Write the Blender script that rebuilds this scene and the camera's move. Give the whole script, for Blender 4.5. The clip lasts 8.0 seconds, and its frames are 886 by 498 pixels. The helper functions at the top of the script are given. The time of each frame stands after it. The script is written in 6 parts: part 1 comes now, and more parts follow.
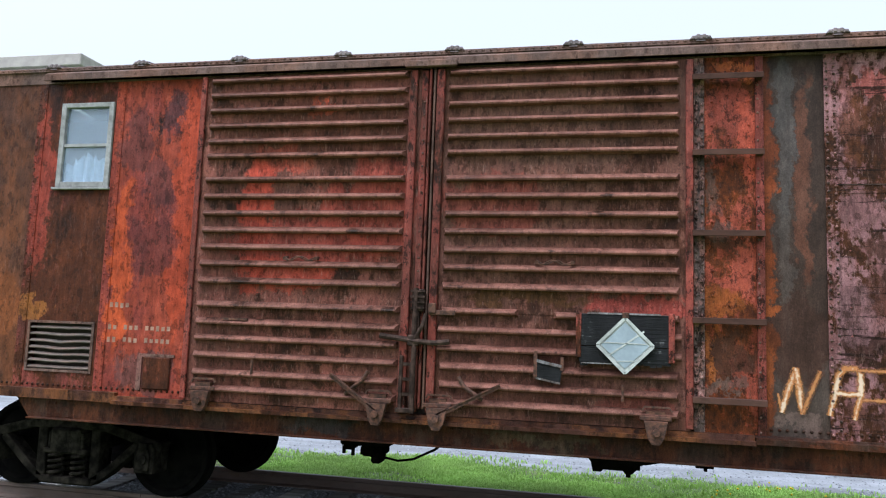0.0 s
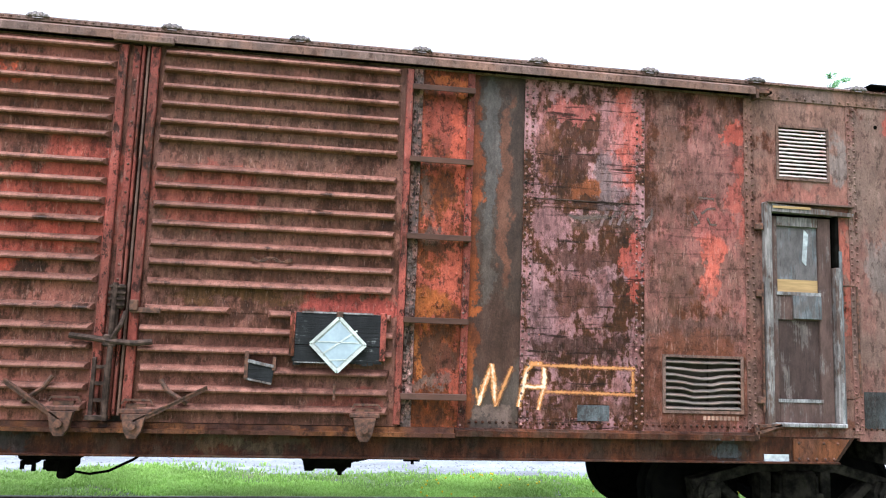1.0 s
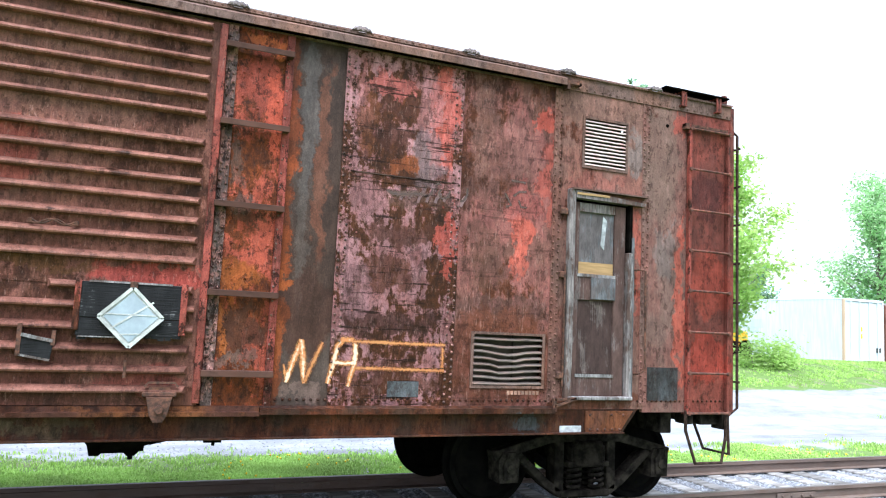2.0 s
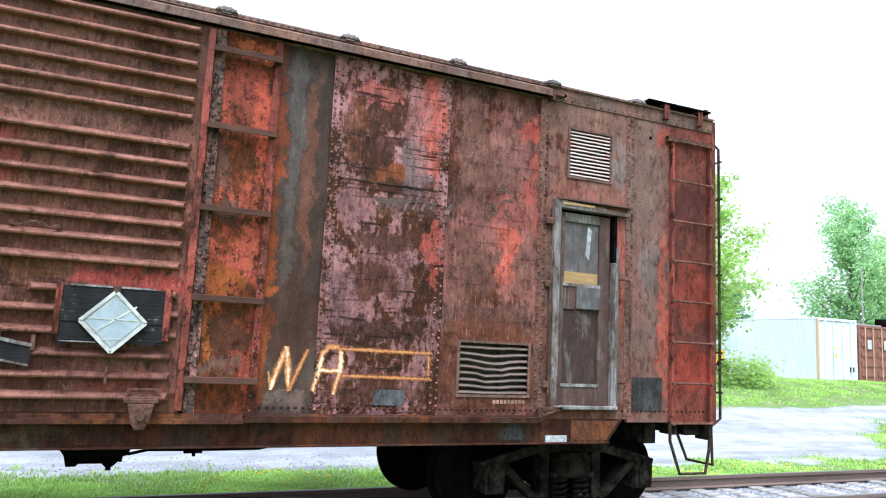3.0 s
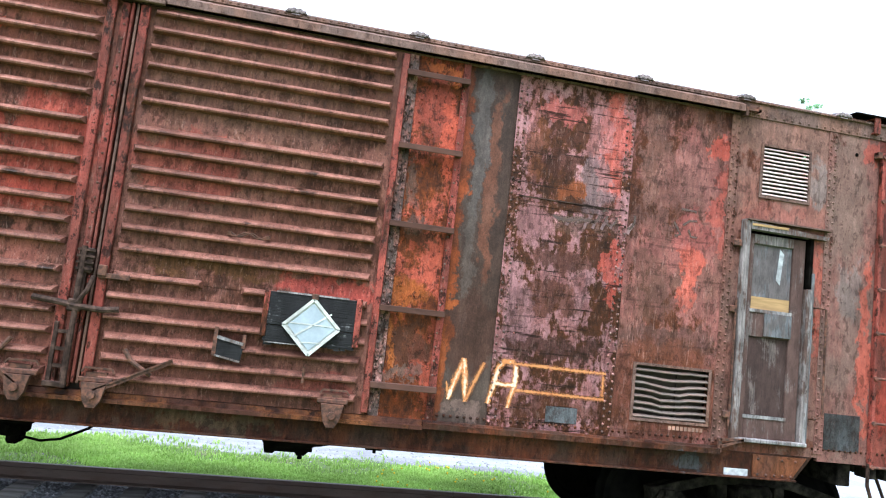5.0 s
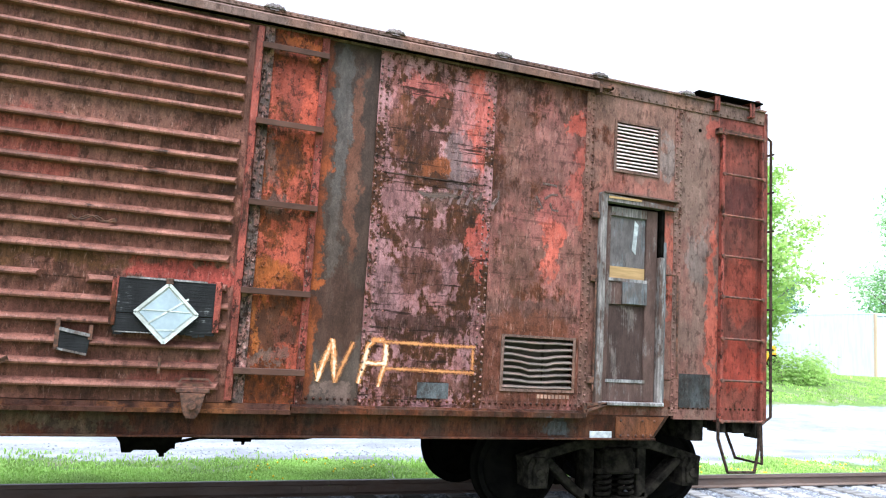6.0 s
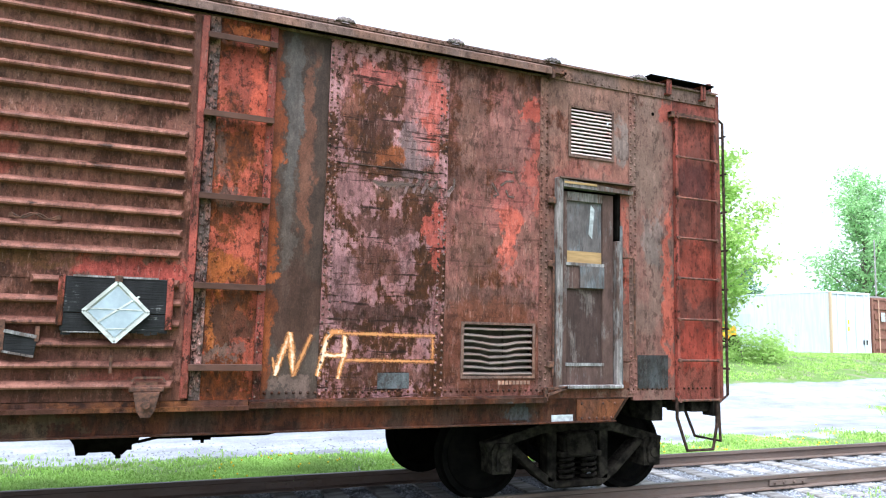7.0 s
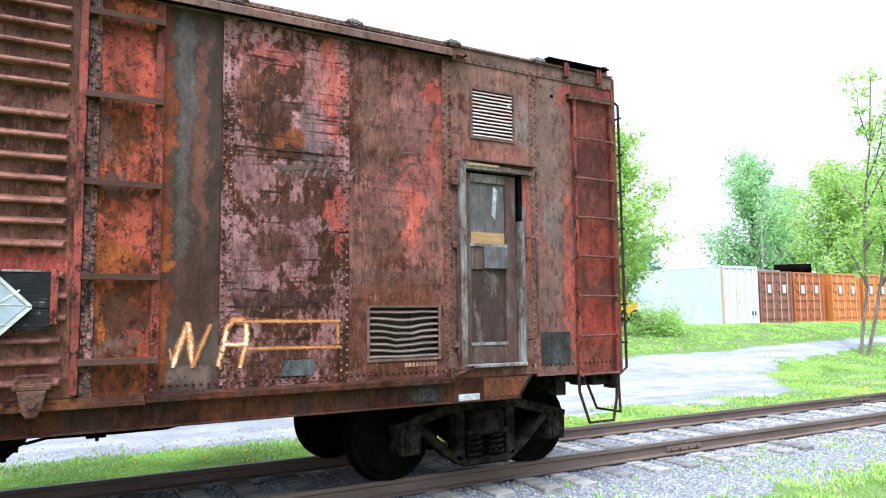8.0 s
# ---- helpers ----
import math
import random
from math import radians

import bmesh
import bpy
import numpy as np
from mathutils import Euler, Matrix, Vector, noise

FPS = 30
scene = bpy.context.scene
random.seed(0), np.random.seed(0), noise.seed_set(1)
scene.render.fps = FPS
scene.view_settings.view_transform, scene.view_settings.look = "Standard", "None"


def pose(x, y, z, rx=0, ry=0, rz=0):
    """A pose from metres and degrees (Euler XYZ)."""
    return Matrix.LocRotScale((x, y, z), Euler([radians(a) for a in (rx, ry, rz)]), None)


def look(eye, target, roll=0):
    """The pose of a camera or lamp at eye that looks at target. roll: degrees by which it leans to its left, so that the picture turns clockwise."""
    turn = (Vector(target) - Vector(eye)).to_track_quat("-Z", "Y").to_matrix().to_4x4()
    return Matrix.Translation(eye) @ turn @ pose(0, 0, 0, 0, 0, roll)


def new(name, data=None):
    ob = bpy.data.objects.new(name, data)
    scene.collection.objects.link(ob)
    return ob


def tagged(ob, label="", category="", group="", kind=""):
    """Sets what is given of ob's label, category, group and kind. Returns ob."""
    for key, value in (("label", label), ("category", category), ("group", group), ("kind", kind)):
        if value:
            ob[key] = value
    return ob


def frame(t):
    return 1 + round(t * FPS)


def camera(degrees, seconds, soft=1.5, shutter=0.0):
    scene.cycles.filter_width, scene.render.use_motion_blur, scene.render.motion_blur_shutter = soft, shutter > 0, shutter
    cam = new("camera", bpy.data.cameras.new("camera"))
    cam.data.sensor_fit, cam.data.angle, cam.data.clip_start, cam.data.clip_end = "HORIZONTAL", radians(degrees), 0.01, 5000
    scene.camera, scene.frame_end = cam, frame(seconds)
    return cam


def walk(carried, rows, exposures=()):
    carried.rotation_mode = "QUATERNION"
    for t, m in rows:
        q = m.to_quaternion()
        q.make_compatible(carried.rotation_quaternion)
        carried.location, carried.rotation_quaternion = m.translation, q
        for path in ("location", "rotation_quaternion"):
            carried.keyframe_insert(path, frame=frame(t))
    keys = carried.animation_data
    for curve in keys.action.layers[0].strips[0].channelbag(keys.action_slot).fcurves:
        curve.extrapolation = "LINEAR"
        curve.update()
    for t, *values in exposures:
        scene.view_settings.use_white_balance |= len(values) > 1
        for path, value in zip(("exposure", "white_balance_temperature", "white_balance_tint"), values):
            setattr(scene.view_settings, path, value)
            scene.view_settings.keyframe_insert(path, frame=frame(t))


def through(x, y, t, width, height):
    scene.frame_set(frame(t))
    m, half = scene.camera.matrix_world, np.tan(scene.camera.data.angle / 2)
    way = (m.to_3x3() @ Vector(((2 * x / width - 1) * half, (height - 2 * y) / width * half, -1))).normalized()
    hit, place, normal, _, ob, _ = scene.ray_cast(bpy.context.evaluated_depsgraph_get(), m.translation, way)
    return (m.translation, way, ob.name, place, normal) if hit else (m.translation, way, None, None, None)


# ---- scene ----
cam = camera(62.5, 8.0, soft=1.15)
PATH = [
    (0, (-0.113, -5.878, 1.724), (-0.533, -3.935, 1.942), 2.1),
    (0.5, (-0.141, -5.834, 1.752), (-0.218, -3.85, 1.988), 2.0),
    (1, (0.05, -5.811, 1.732), (0.332, -3.846, 1.972), 2.0),
    (1.5, (0.144, -5.737, 1.674), (0.699, -3.83, 1.909), 1.1),
    (1.7, (0.133, -5.707, 1.712), (0.818, -3.839, 1.917), 1.8),
    (2.8, (0.11, -5.672, 1.594), (0.915, -3.857, 1.825), 3.0),
    (3, (0.07, -5.642, 1.58), (0.877, -3.832, 1.848), 2.7),
    (3.5, (0.002, -5.541, 1.461), (0.725, -3.701, 1.766), 1.3),
    (4, (-0.157, -5.585, 1.465), (0.199, -3.645, 1.799), 3.8),
    (4.5, (-0.167, -5.701, 1.615), (-0.092, -3.72, 1.882), 3.7),
    (5, (-0.069, -5.715, 1.728), (0.31, -3.764, 1.951), 6.4),
    (5.2, (-0.037, -5.667, 1.666), (0.478, -3.749, 1.904), 5.2),
    (6.3, (0.111, -5.658, 1.6), (0.853, -3.814, 1.819), 2.2),
    (6.5, (0.136, -5.658, 1.602), (0.912, -3.825, 1.797), 1.2),
    (7, (0.145, -5.658, 1.582), (0.93, -3.831, 1.802), 1.4),
    (7.5, (0.169, -5.68, 1.597), (1.081, -3.91, 1.788), 1.3),
    (8, (0.208, -5.666, 1.574), (1.212, -3.945, 1.752), -0.6),
]
walk(cam, [(t, look(eye, target, roll)) for t, eye, target, roll in PATH],
     exposures=[(0, .84, 5850, 9), (.5, 1.26, 5850, 9), (1, 1.6, 5850, 9), (1.5, 1.6, 5850, 9), (3.5, 1.34, 5850, 9), (4.5, 1.5, 5850, 9), (5, 1.66, 5850, 9), (6.5, 1.66, 5850, 9), (7, 1.58, 5850, 9), (8, 1.40, 5850, 9)])

# ---- sky, sun, exposure ----
world = bpy.data.worlds.new("sky")
scene.world = world
world.use_nodes = True
wn, wl = world.node_tree.nodes, world.node_tree.links
sky = wn.new("ShaderNodeTexSky")
sky.sky_type, sky.sun_disc = "NISHITA", False
sky.sun_elevation, sky.sun_rotation = radians(64.1), radians(212)
sky.air_density, sky.dust_density, sky.ozone_density = 1.0, 1.2, 1.0
grey = wn.new("ShaderNodeHueSaturation")
grey.inputs["Saturation"].default_value = 0.22
grey.inputs["Value"].default_value = 1.0
wl.new(sky.outputs["Color"], grey.inputs["Color"])
# an overcast sky is brightest overhead
up = wn.new("ShaderNodeSeparateXYZ")
wl.new(wn.new("ShaderNodeTexCoord").outputs["Generated"], up.inputs[0])
lift = wn.new("ShaderNodeMapRange")
for key, value in (("From Min", 0.0), ("From Max", 1.0), ("To Min", 0.55), ("To Max", 2.7)):
    lift.inputs[key].default_value = value
wl.new(up.outputs["Z"], lift.inputs["Value"])
over = wn.new("ShaderNodeVectorMath")
over.operation = "SCALE"
wl.new(grey.outputs["Color"], over.inputs[0])
wl.new(lift.outputs["Result"], over.inputs["Scale"])
wl.new(over.outputs["Vector"], wn["Background"].inputs["Color"])
wn["Background"].inputs["Strength"].default_value = 0.12
sun_data = bpy.data.lights.new("sun", "SUN")
sun_data.energy, sun_data.angle, sun_data.color = 2.0, radians(40), (1.0, 0.99, 0.98)
sun = new("sun", sun_data)
sun.matrix_world = look((-4, -6.3, 15.4), (0, 0, 0))


# ---- helpers for meshes ----
def part(name, bm, material, parent=None, label="", smooth=False):
    me = bpy.data.meshes.new(name)
    bm.normal_update()
    bm.to_mesh(me)
    bm.free()
    if smooth:
        for p in me.polygons:
            p.use_smooth = True
    me.materials.append(material)
    ob = new(name, me)
    if parent:
        ob.parent = parent
    if label:
        tagged(ob, label)
    return ob


def thing(name, label, category, group="", kind="", at=(0, 0, 0)):
    ob = new(name)
    ob.empty_display_size = 0.2
    ob.location = at
    return tagged(ob, label, category, group, kind)


def box(bm, x0, x1, y0, y1, z0, z1, bevel=0.0):
    vs = [bm.verts.new(p) for p in ((x0, y0, z0), (x1, y0, z0), (x1, y1, z0), (x0, y1, z0), (x0, y0, z1), (x1, y0, z1), (x1, y1, z1), (x0, y1, z1))]
    fs = [bm.faces.new([vs[i] for i in q]) for q in ((0, 3, 2, 1), (4, 5, 6, 7), (0, 1, 5, 4), (1, 2, 6, 5), (2, 3, 7, 6), (3, 0, 4, 7))]
    if bevel:
        es = list({e for f in fs for e in f.edges})
        bmesh.ops.bevel(bm, geom=es, offset=bevel, segments=1, affect="EDGES", profile=0.5)
    return bm


def boxes(*dims, bevel=0.0):
    bm = bmesh.new()
    for d in dims:
        box(bm, *d, bevel=bevel)
    return bm


def tube(bm, points, r, seg=8, closed=False):
    """A round bar through the points."""
    pts = [Vector(p) for p in points]
    rings = []
    for i, p in enumerate(pts):
        a = pts[i - 1] if i else p
        b = pts[i + 1] if i < len(pts) - 1 else p
        d = (b - a).normalized()
        u = d.orthogonal().normalized() if not rings else (rings[-1][1] - d * rings[-1][1].dot(d)).normalized()
        v = d.cross(u)
        rings.append(([bm.verts.new(p + r * (math.cos(6.2832 * k / seg) * u + math.sin(6.2832 * k / seg) * v)) for k in range(seg)], u))
    for (ra, _), (rb, _) in zip(rings, rings[1:]):
        for k in range(seg):
            bm.faces.new((ra[k], ra[(k + 1) % seg], rb[(k + 1) % seg], rb[k]))
    bm.faces.new(list(reversed(rings[0][0])))
    bm.faces.new(rings[-1][0])
    return bm


def beam(bm, points, w, h):
    """A flat bar in the plane of x and z: width h in that plane, thickness w along y."""
    pts = [Vector(p) for p in points]
    rings = []
    for i, p in enumerate(pts):
        a = pts[i - 1] if i else p
        b = pts[i + 1] if i < len(pts) - 1 else p
        d = (b - a).normalized()
        n = Vector((-d.z, 0, d.x))
        y = Vector((0, w / 2, 0))
        rings.append([bm.verts.new(q) for q in (p + n * h / 2 - y, p + n * h / 2 + y, p - n * h / 2 + y, p - n * h / 2 - y)])
    for ra, rb in zip(rings, rings[1:]):
        for k in range(4):
            bm.faces.new((ra[k], ra[(k + 1) % 4], rb[(k + 1) % 4], rb[k]))
    bm.faces.new(list(reversed(rings[0])))
    bm.faces.new(rings[-1])
    return bm


def prism(bm, outline, y0, y1):
    """An outline in x and z, drawn out along y."""
    a = [bm.verts.new((x, y0, z)) for x, z in outline]
    b = [bm.verts.new((x, y1, z)) for x, z in outline]
    n = len(a)
    bm.faces.new(a)
    bm.faces.new(list(reversed(b)))
    for k in range(n):
        bm.faces.new((a[k], b[k], b[(k + 1) % n], a[(k + 1) % n]))
    bmesh.ops.recalc_face_normals(bm, faces=bm.faces)
    return bm


def extrude_x(bm, profile, x0, x1, taper=0.0):
    """A profile in y and z, drawn out along x; taper draws the ends in."""
    a = [bm.verts.new((x0 + taper * max(0, -y) / 0.05, y, z)) for y, z in profile]
    b = [bm.verts.new((x1 - taper * max(0, -y) / 0.05, y, z)) for y, z in profile]
    n = len(a)
    fs = [bm.faces.new(a), bm.faces.new(list(reversed(b)))]
    for k in range(n):
        fs.append(bm.faces.new((a[k], b[k], b[(k + 1) % n], a[(k + 1) % n])))
    bmesh.ops.recalc_face_normals(bm, faces=fs)
    return bm


def lathe_y(bm, profile, centre, seg=40):
    """A wheel: a profile of (radius, y) turned about a line along y."""
    cx, cy, cz = centre
    rings = [[bm.verts.new((cx + r * math.cos(6.28319 * k / seg), cy + y, cz + r * math.sin(6.28319 * k / seg))) for k in range(seg)] for r, y in profile]
    fs = []
    for ra, rb in zip(rings, rings[1:]):
        for k in range(seg):
            fs.append(bm.faces.new((ra[k], ra[(k + 1) % seg], rb[(k + 1) % seg], rb[k])))
    fs.append(bm.faces.new(rings[0]))
    fs.append(bm.faces.new(list(reversed(rings[-1]))))
    bmesh.ops.recalc_face_normals(bm, faces=fs)
    return bm


def domes(places, r=0.011, h=0.008, axis=(0, -1, 0)):
    """Many rivet heads in one mesh, standing out along the axis."""
    n = Vector(axis)
    u = n.orthogonal().normalized()
    v = n.cross(u)
    bm = bmesh.new()
    for p in places:
        p = Vector(p)
        a = [bm.verts.new(p + r * (math.cos(1.0472 * k) * u + math.sin(1.0472 * k) * v)) for k in range(6)]
        b = [bm.verts.new(p + n * h * 0.75 + 0.62 * r * (math.cos(1.0472 * k) * u + math.sin(1.0472 * k) * v)) for k in range(6)]
        c = bm.verts.new(p + n * h)
        for k in range(6):
            bm.faces.new((a[k], a[(k + 1) % 6], b[(k + 1) % 6], b[k]))
            bm.faces.new((b[k], b[(k + 1) % 6], c))
    return bm


def ribbon(bm, points, width, y, layer):
    """A painted stroke on the wall; the layer holds 0 along its middle and 1 at its edges."""
    rows = []
    for i, (x, z, *w) in enumerate(points):
        a = points[i - 1] if i else points[i]
        b = points[i + 1] if i < len(points) - 1 else points[i]
        d = Vector((b[0] - a[0], 0, b[1] - a[1])).normalized()
        n = Vector((-d.z, 0, d.x)) * (w[0] if w else width) / 2
        row = []
        for s in (-1, 0, 1):
            vert = bm.verts.new(Vector((x, y, z)) + n * s)
            vert[layer] = abs(s)
            row.append(vert)
        rows.append(row)
    for ra, rb in zip(rows, rows[1:]):
        for k in range(2):
            bm.faces.new((ra[k], ra[k + 1], rb[k + 1], rb[k]))


# ---- materials ----
class Mat:
    """A short way to wire nodes."""

    def __init__(self, name):
        self.mat = bpy.data.materials.new(name)
        self.mat.use_nodes = True
        self.t = self.mat.node_tree
        self.bsdf = self.t.nodes["Principled BSDF"]
        self.pos = self.t.nodes.new("ShaderNodeTexCoord").outputs["Object"]

    def put(self, value, socket):
        if isinstance(value, bpy.types.NodeSocket):
            self.t.links.new(value, socket)
        elif isinstance(value, (tuple, list)):
            socket.default_value = (*value, 1.0)[:len(socket.default_value)] if len(value) == 3 and len(socket.default_value) == 4 else value
        else:
            socket.default_value = value

    def math(self, op, a, b=0.0, c=0.0, clamp=False):
        n = self.t.nodes.new("ShaderNodeMath")
        n.operation, n.use_clamp = op, clamp
        for v, s in zip((a, b, c), n.inputs):
            self.put(v, s)
        return n.outputs[0]

    def vec(self, op, a, b=(0, 0, 0)):
        n = self.t.nodes.new("ShaderNodeVectorMath")
        n.operation = op
        self.put(a, n.inputs[0])
        self.put(b, n.inputs[1])
        return n.outputs["Value" if op in ("LENGTH", "DOT_PRODUCT", "DISTANCE") else "Vector"]

    def noise(self, scale=5.0, detail=4.0, rough=0.6, stretch=(1, 1, 1), shift=0.0, colour=False, vector=None):
        v = self.vec("MULTIPLY", vector or self.pos, stretch)
        if shift:
            v = self.vec("ADD", v, (shift, shift * 1.7, shift * 0.6))
        n = self.t.nodes.new("ShaderNodeTexNoise")
        self.put(v, n.inputs["Vector"])
        n.inputs["Scale"].default_value, n.inputs["Detail"].default_value, n.inputs["Roughness"].default_value = scale, detail, rough
        return n.outputs["Color" if colour else "Fac"]

    def step(self, x, lo, hi, to0=0.0, to1=1.0):
        n = self.t.nodes.new("ShaderNodeMapRange")
        n.interpolation_type = "SMOOTHSTEP"
        for v, s in zip((x, lo, hi, to0, to1), ("Value", "From Min", "From Max", "To Min", "To Max")):
            self.put(v, n.inputs[s])
        return n.outputs["Result"]

    def mix(self, f, a, b, mode="MIX"):
        n = self.t.nodes.new("ShaderNodeMix")
        n.data_type, n.blend_type = "RGBA", mode
        self.put(f, n.inputs[0])
        self.put(a, n.inputs[6])
        self.put(b, n.inputs[7])
        return n.outputs[2]

    def ramp(self, f, *stops):
        n = self.t.nodes.new("ShaderNodeValToRGB")
        el = n.color_ramp.elements
        while len(el) < len(stops):
            el.new(0.5)
        for e, (p, c) in zip(el, stops):
            e.position, e.color = p, (*c, 1)
        self.put(f, n.inputs[0])
        return n.outputs[0]

    def attribute(self, name):
        n = self.t.nodes.new("ShaderNodeAttribute")
        n.attribute_name = name
        return n.outputs["Fac"]

    def shade(self, n, lo=0.75, hi=1.25):
        """A grey between lo and hi, to multiply a colour by."""
        return self.step(n, 0.3, 0.7, lo, hi)

    def random(self):
        return self.t.nodes.new("ShaderNodeObjectInfo").outputs["Random"]

    def done(self, colour, rough=0.7, metal=0.0, height=None, strength=0.3, dist=0.01, spec=0.5):
        self.put(colour, self.bsdf.inputs["Base Color"])
        self.put(rough, self.bsdf.inputs["Roughness"])
        self.put(metal, self.bsdf.inputs["Metallic"])
        self.put(spec, self.bsdf.inputs["Specular IOR Level"])
        if height is not None:
            b = self.t.nodes.new("ShaderNodeBump")
            b.inputs["Strength"].default_value, b.inputs["Distance"].default_value = strength, dist
            self.put(height, b.inputs["Height"])
            self.t.links.new(b.outputs[0], self.bsdf.inputs["Normal"])
        return self.mat


RUST_DARK, RUST, RUST_ORANGE = (0.024, 0.010, 0.006), (0.105, 0.036, 0.017), (0.32, 0.095, 0.022)
BROWN, RED, CORAL, ORANGE_RED = (0.105, 0.048, 0.034), (0.26, 0.056, 0.040), (0.42, 0.105, 0.070), (0.44, 0.080, 0.030)
MAUVE, GREY, SLATE, MAROON = (0.31, 0.165, 0.17), (0.105, 0.090, 0.082), (0.060, 0.058, 0.058), (0.15, 0.042, 0.034)


def weathered(name, rust, paint, cover, patches=(), scale=1.0, upright=0.4, soft=0.025, streak=0.5, speck=0.5, scrape=0.0, seed=0.0, rough=(0.42, 0.8), bump=0.6, gain=1.0, pale=0.14, bend=0.55):
    """Old painted steel: rust in three tones, two paints that still cover a share of it, then stains and scrapes of
    their own shape, and pale dashes painted in for worn flecks and sky glints.
    A patch is (x, z, half width, half height, colour, share)."""
    m = Mat(name)
    big = m.noise(1.7 * scale, 7, 0.66, (1, 1, upright), 3.1 + seed)
    mid = m.noise(9 * scale, 5, 0.65, (1, 1, 0.7), 7.7 + seed)
    lines = m.math("MULTIPLY_ADD", m.noise(26, 4, 0.65, (1, 1, 0.07), 1.3 + seed), 0.45, m.math("MULTIPLY", m.noise(38, 4, 0.7, (1, 1, 0.3), 8.3 + seed), 0.55))
    fine = m.noise(70, 5, 0.72, (1, 1, 0.7), 5.5 + seed)
    chips = m.noise(16, 8, 0.78, (1, 1, 0.6), 13.0 + seed)
    dash = m.noise(44, 5, 0.75, (1.3, 1, 0.24), 31.0 + seed)
    col = m.ramp(m.math("MULTIPLY_ADD", mid, 0.6, m.math("MULTIPLY", big, 0.4)), (0.33, rust[0]), (0.5, rust[1]), (0.68, rust[2]))
    hold = m.math("MULTIPLY_ADD", big, 0.5, m.math("MULTIPLY_ADD", mid, 0.3, m.math("MULTIPLY_ADD", lines, 0.1, m.math("MULTIPLY", fine, 0.1))))
    limit = 0.5 + (0.5 - cover) * 0.34
    mask = m.step(hold, limit - soft, limit + soft)
    tone = m.noise(3.5 * scale, 5, 0.6, (1, 1, 0.5), 11 + seed)
    col = m.mix(mask, col, m.mix(m.step(tone, 0.42, 0.58), paint[0], paint[1]))
    if patches:
        warp = m.vec("SUBTRACT", m.noise(5.0, 6, 0.68, (1, 1, 0.8), 2.2 + seed, True), (0.5, 0.5, 0.5))
        crumb = m.math("MULTIPLY_ADD", fine, 0.45, m.math("MULTIPLY", lines, 0.45))
        for x, z, rx, rz, tint, share in patches:
            at = m.vec("MULTIPLY", m.vec("SUBTRACT", m.vec("ADD", m.pos, m.vec("MULTIPLY", warp, (bend, 0, 0.6))), (x, 0, z)), (1 / rx, 0, 1 / rz))
            far = m.math("ADD", m.vec("LENGTH", at), m.math("SUBTRACT", crumb, 0.45))
            col = m.mix(m.math("MULTIPLY", m.step(far, 1.12, 0.85), share), col, tint)
    if scrape:
        level = m.noise(7, 6, 0.7, (0.22, 1, 3.4), 9.4 + seed)
        col = m.mix(m.math("MULTIPLY", m.step(level, 0.56, 0.62), scrape), col, RUST_DARK)
    col = m.mix(streak, col, m.step(lines, 0.36, 0.66, 0.6, 1.35), "MULTIPLY")
    col = m.mix(m.math("MULTIPLY", m.step(chips, 0.54, 0.56), min(1.0, 0.95 * speck)), col, rust[0])
    # pale dashes: worn flecks, and sky glints put into the colour
    col = m.mix(m.math("MULTIPLY", m.step(dash, 0.575, 0.64), pale), col, (0.33, 0.215, 0.19))
    col = m.mix(m.math("MULTIPLY", m.step(fine, 0.58, 0.7), speck), col, rust[0])
    col = m.mix(0.7, col, m.shade(m.noise(0.8, 3, 0.5, (1, 1, 0.6), 21 + seed), 0.7, 1.3), "MULTIPLY")
    col = m.mix(0.5, col, m.shade(m.noise(130, 4, 0.7, (1, 1, 0.7), 41 + seed), 0.6, 1.4), "MULTIPLY")
    col = m.mix(0.6, col, m.shade(m.noise(5.5, 5, 0.7, (1, 1, 0.8), 51 + seed), 0.62, 1.38), "MULTIPLY")
    fade = m.t.nodes.new("ShaderNodeHueSaturation")
    fade.inputs["Saturation"].default_value, fade.inputs["Value"].default_value = 0.98, 1.08 * gain
    deep = m.t.nodes.new("ShaderNodeGamma")
    deep.inputs["Gamma"].default_value = 1.2
    m.put(col, deep.inputs["Color"])
    m.put(deep.outputs["Color"], fade.inputs["Color"])
    col = fade.outputs["Color"]
    h = m.math("MULTIPLY_ADD", mask, 0.35, m.math("MULTIPLY_ADD", chips, -0.5, m.math("MULTIPLY_ADD", mid, 0.4, m.math("MULTIPLY", fine, 0.6))))
    return m.done(col, m.step(mid, 0.3, 0.7, rough[0], rough[1]), 0.0, h, bump, 0.012, 0.12)


def plain(name, colour, rough=0.7, metal=0.0, vary=0.35, scale=12.0, bump=0.2, stretch=(1, 1, 1), second=None, gloss=0.05):
    m = Mat(name)
    a, b = m.noise(scale, 5, 0.65, stretch), m.noise(scale * 0.13, 4, 0.6, stretch, 4.0)
    col = m.mix(m.step(a, 0.34, 0.68), colour, second) if second else colour
    col = m.mix(1.0, col, m.shade(a, 1 - vary, 1 + vary), "MULTIPLY")
    col = m.mix(1.0, col, m.shade(b, 1 - vary * 0.7, 1 + vary * 0.7), "MULTIPLY")
    return m.done(col, m.step(a, 0.3, 0.7, max(0.05, rough - 0.12), min(1, rough + 0.12)), metal, a, bump, 0.008, gloss)


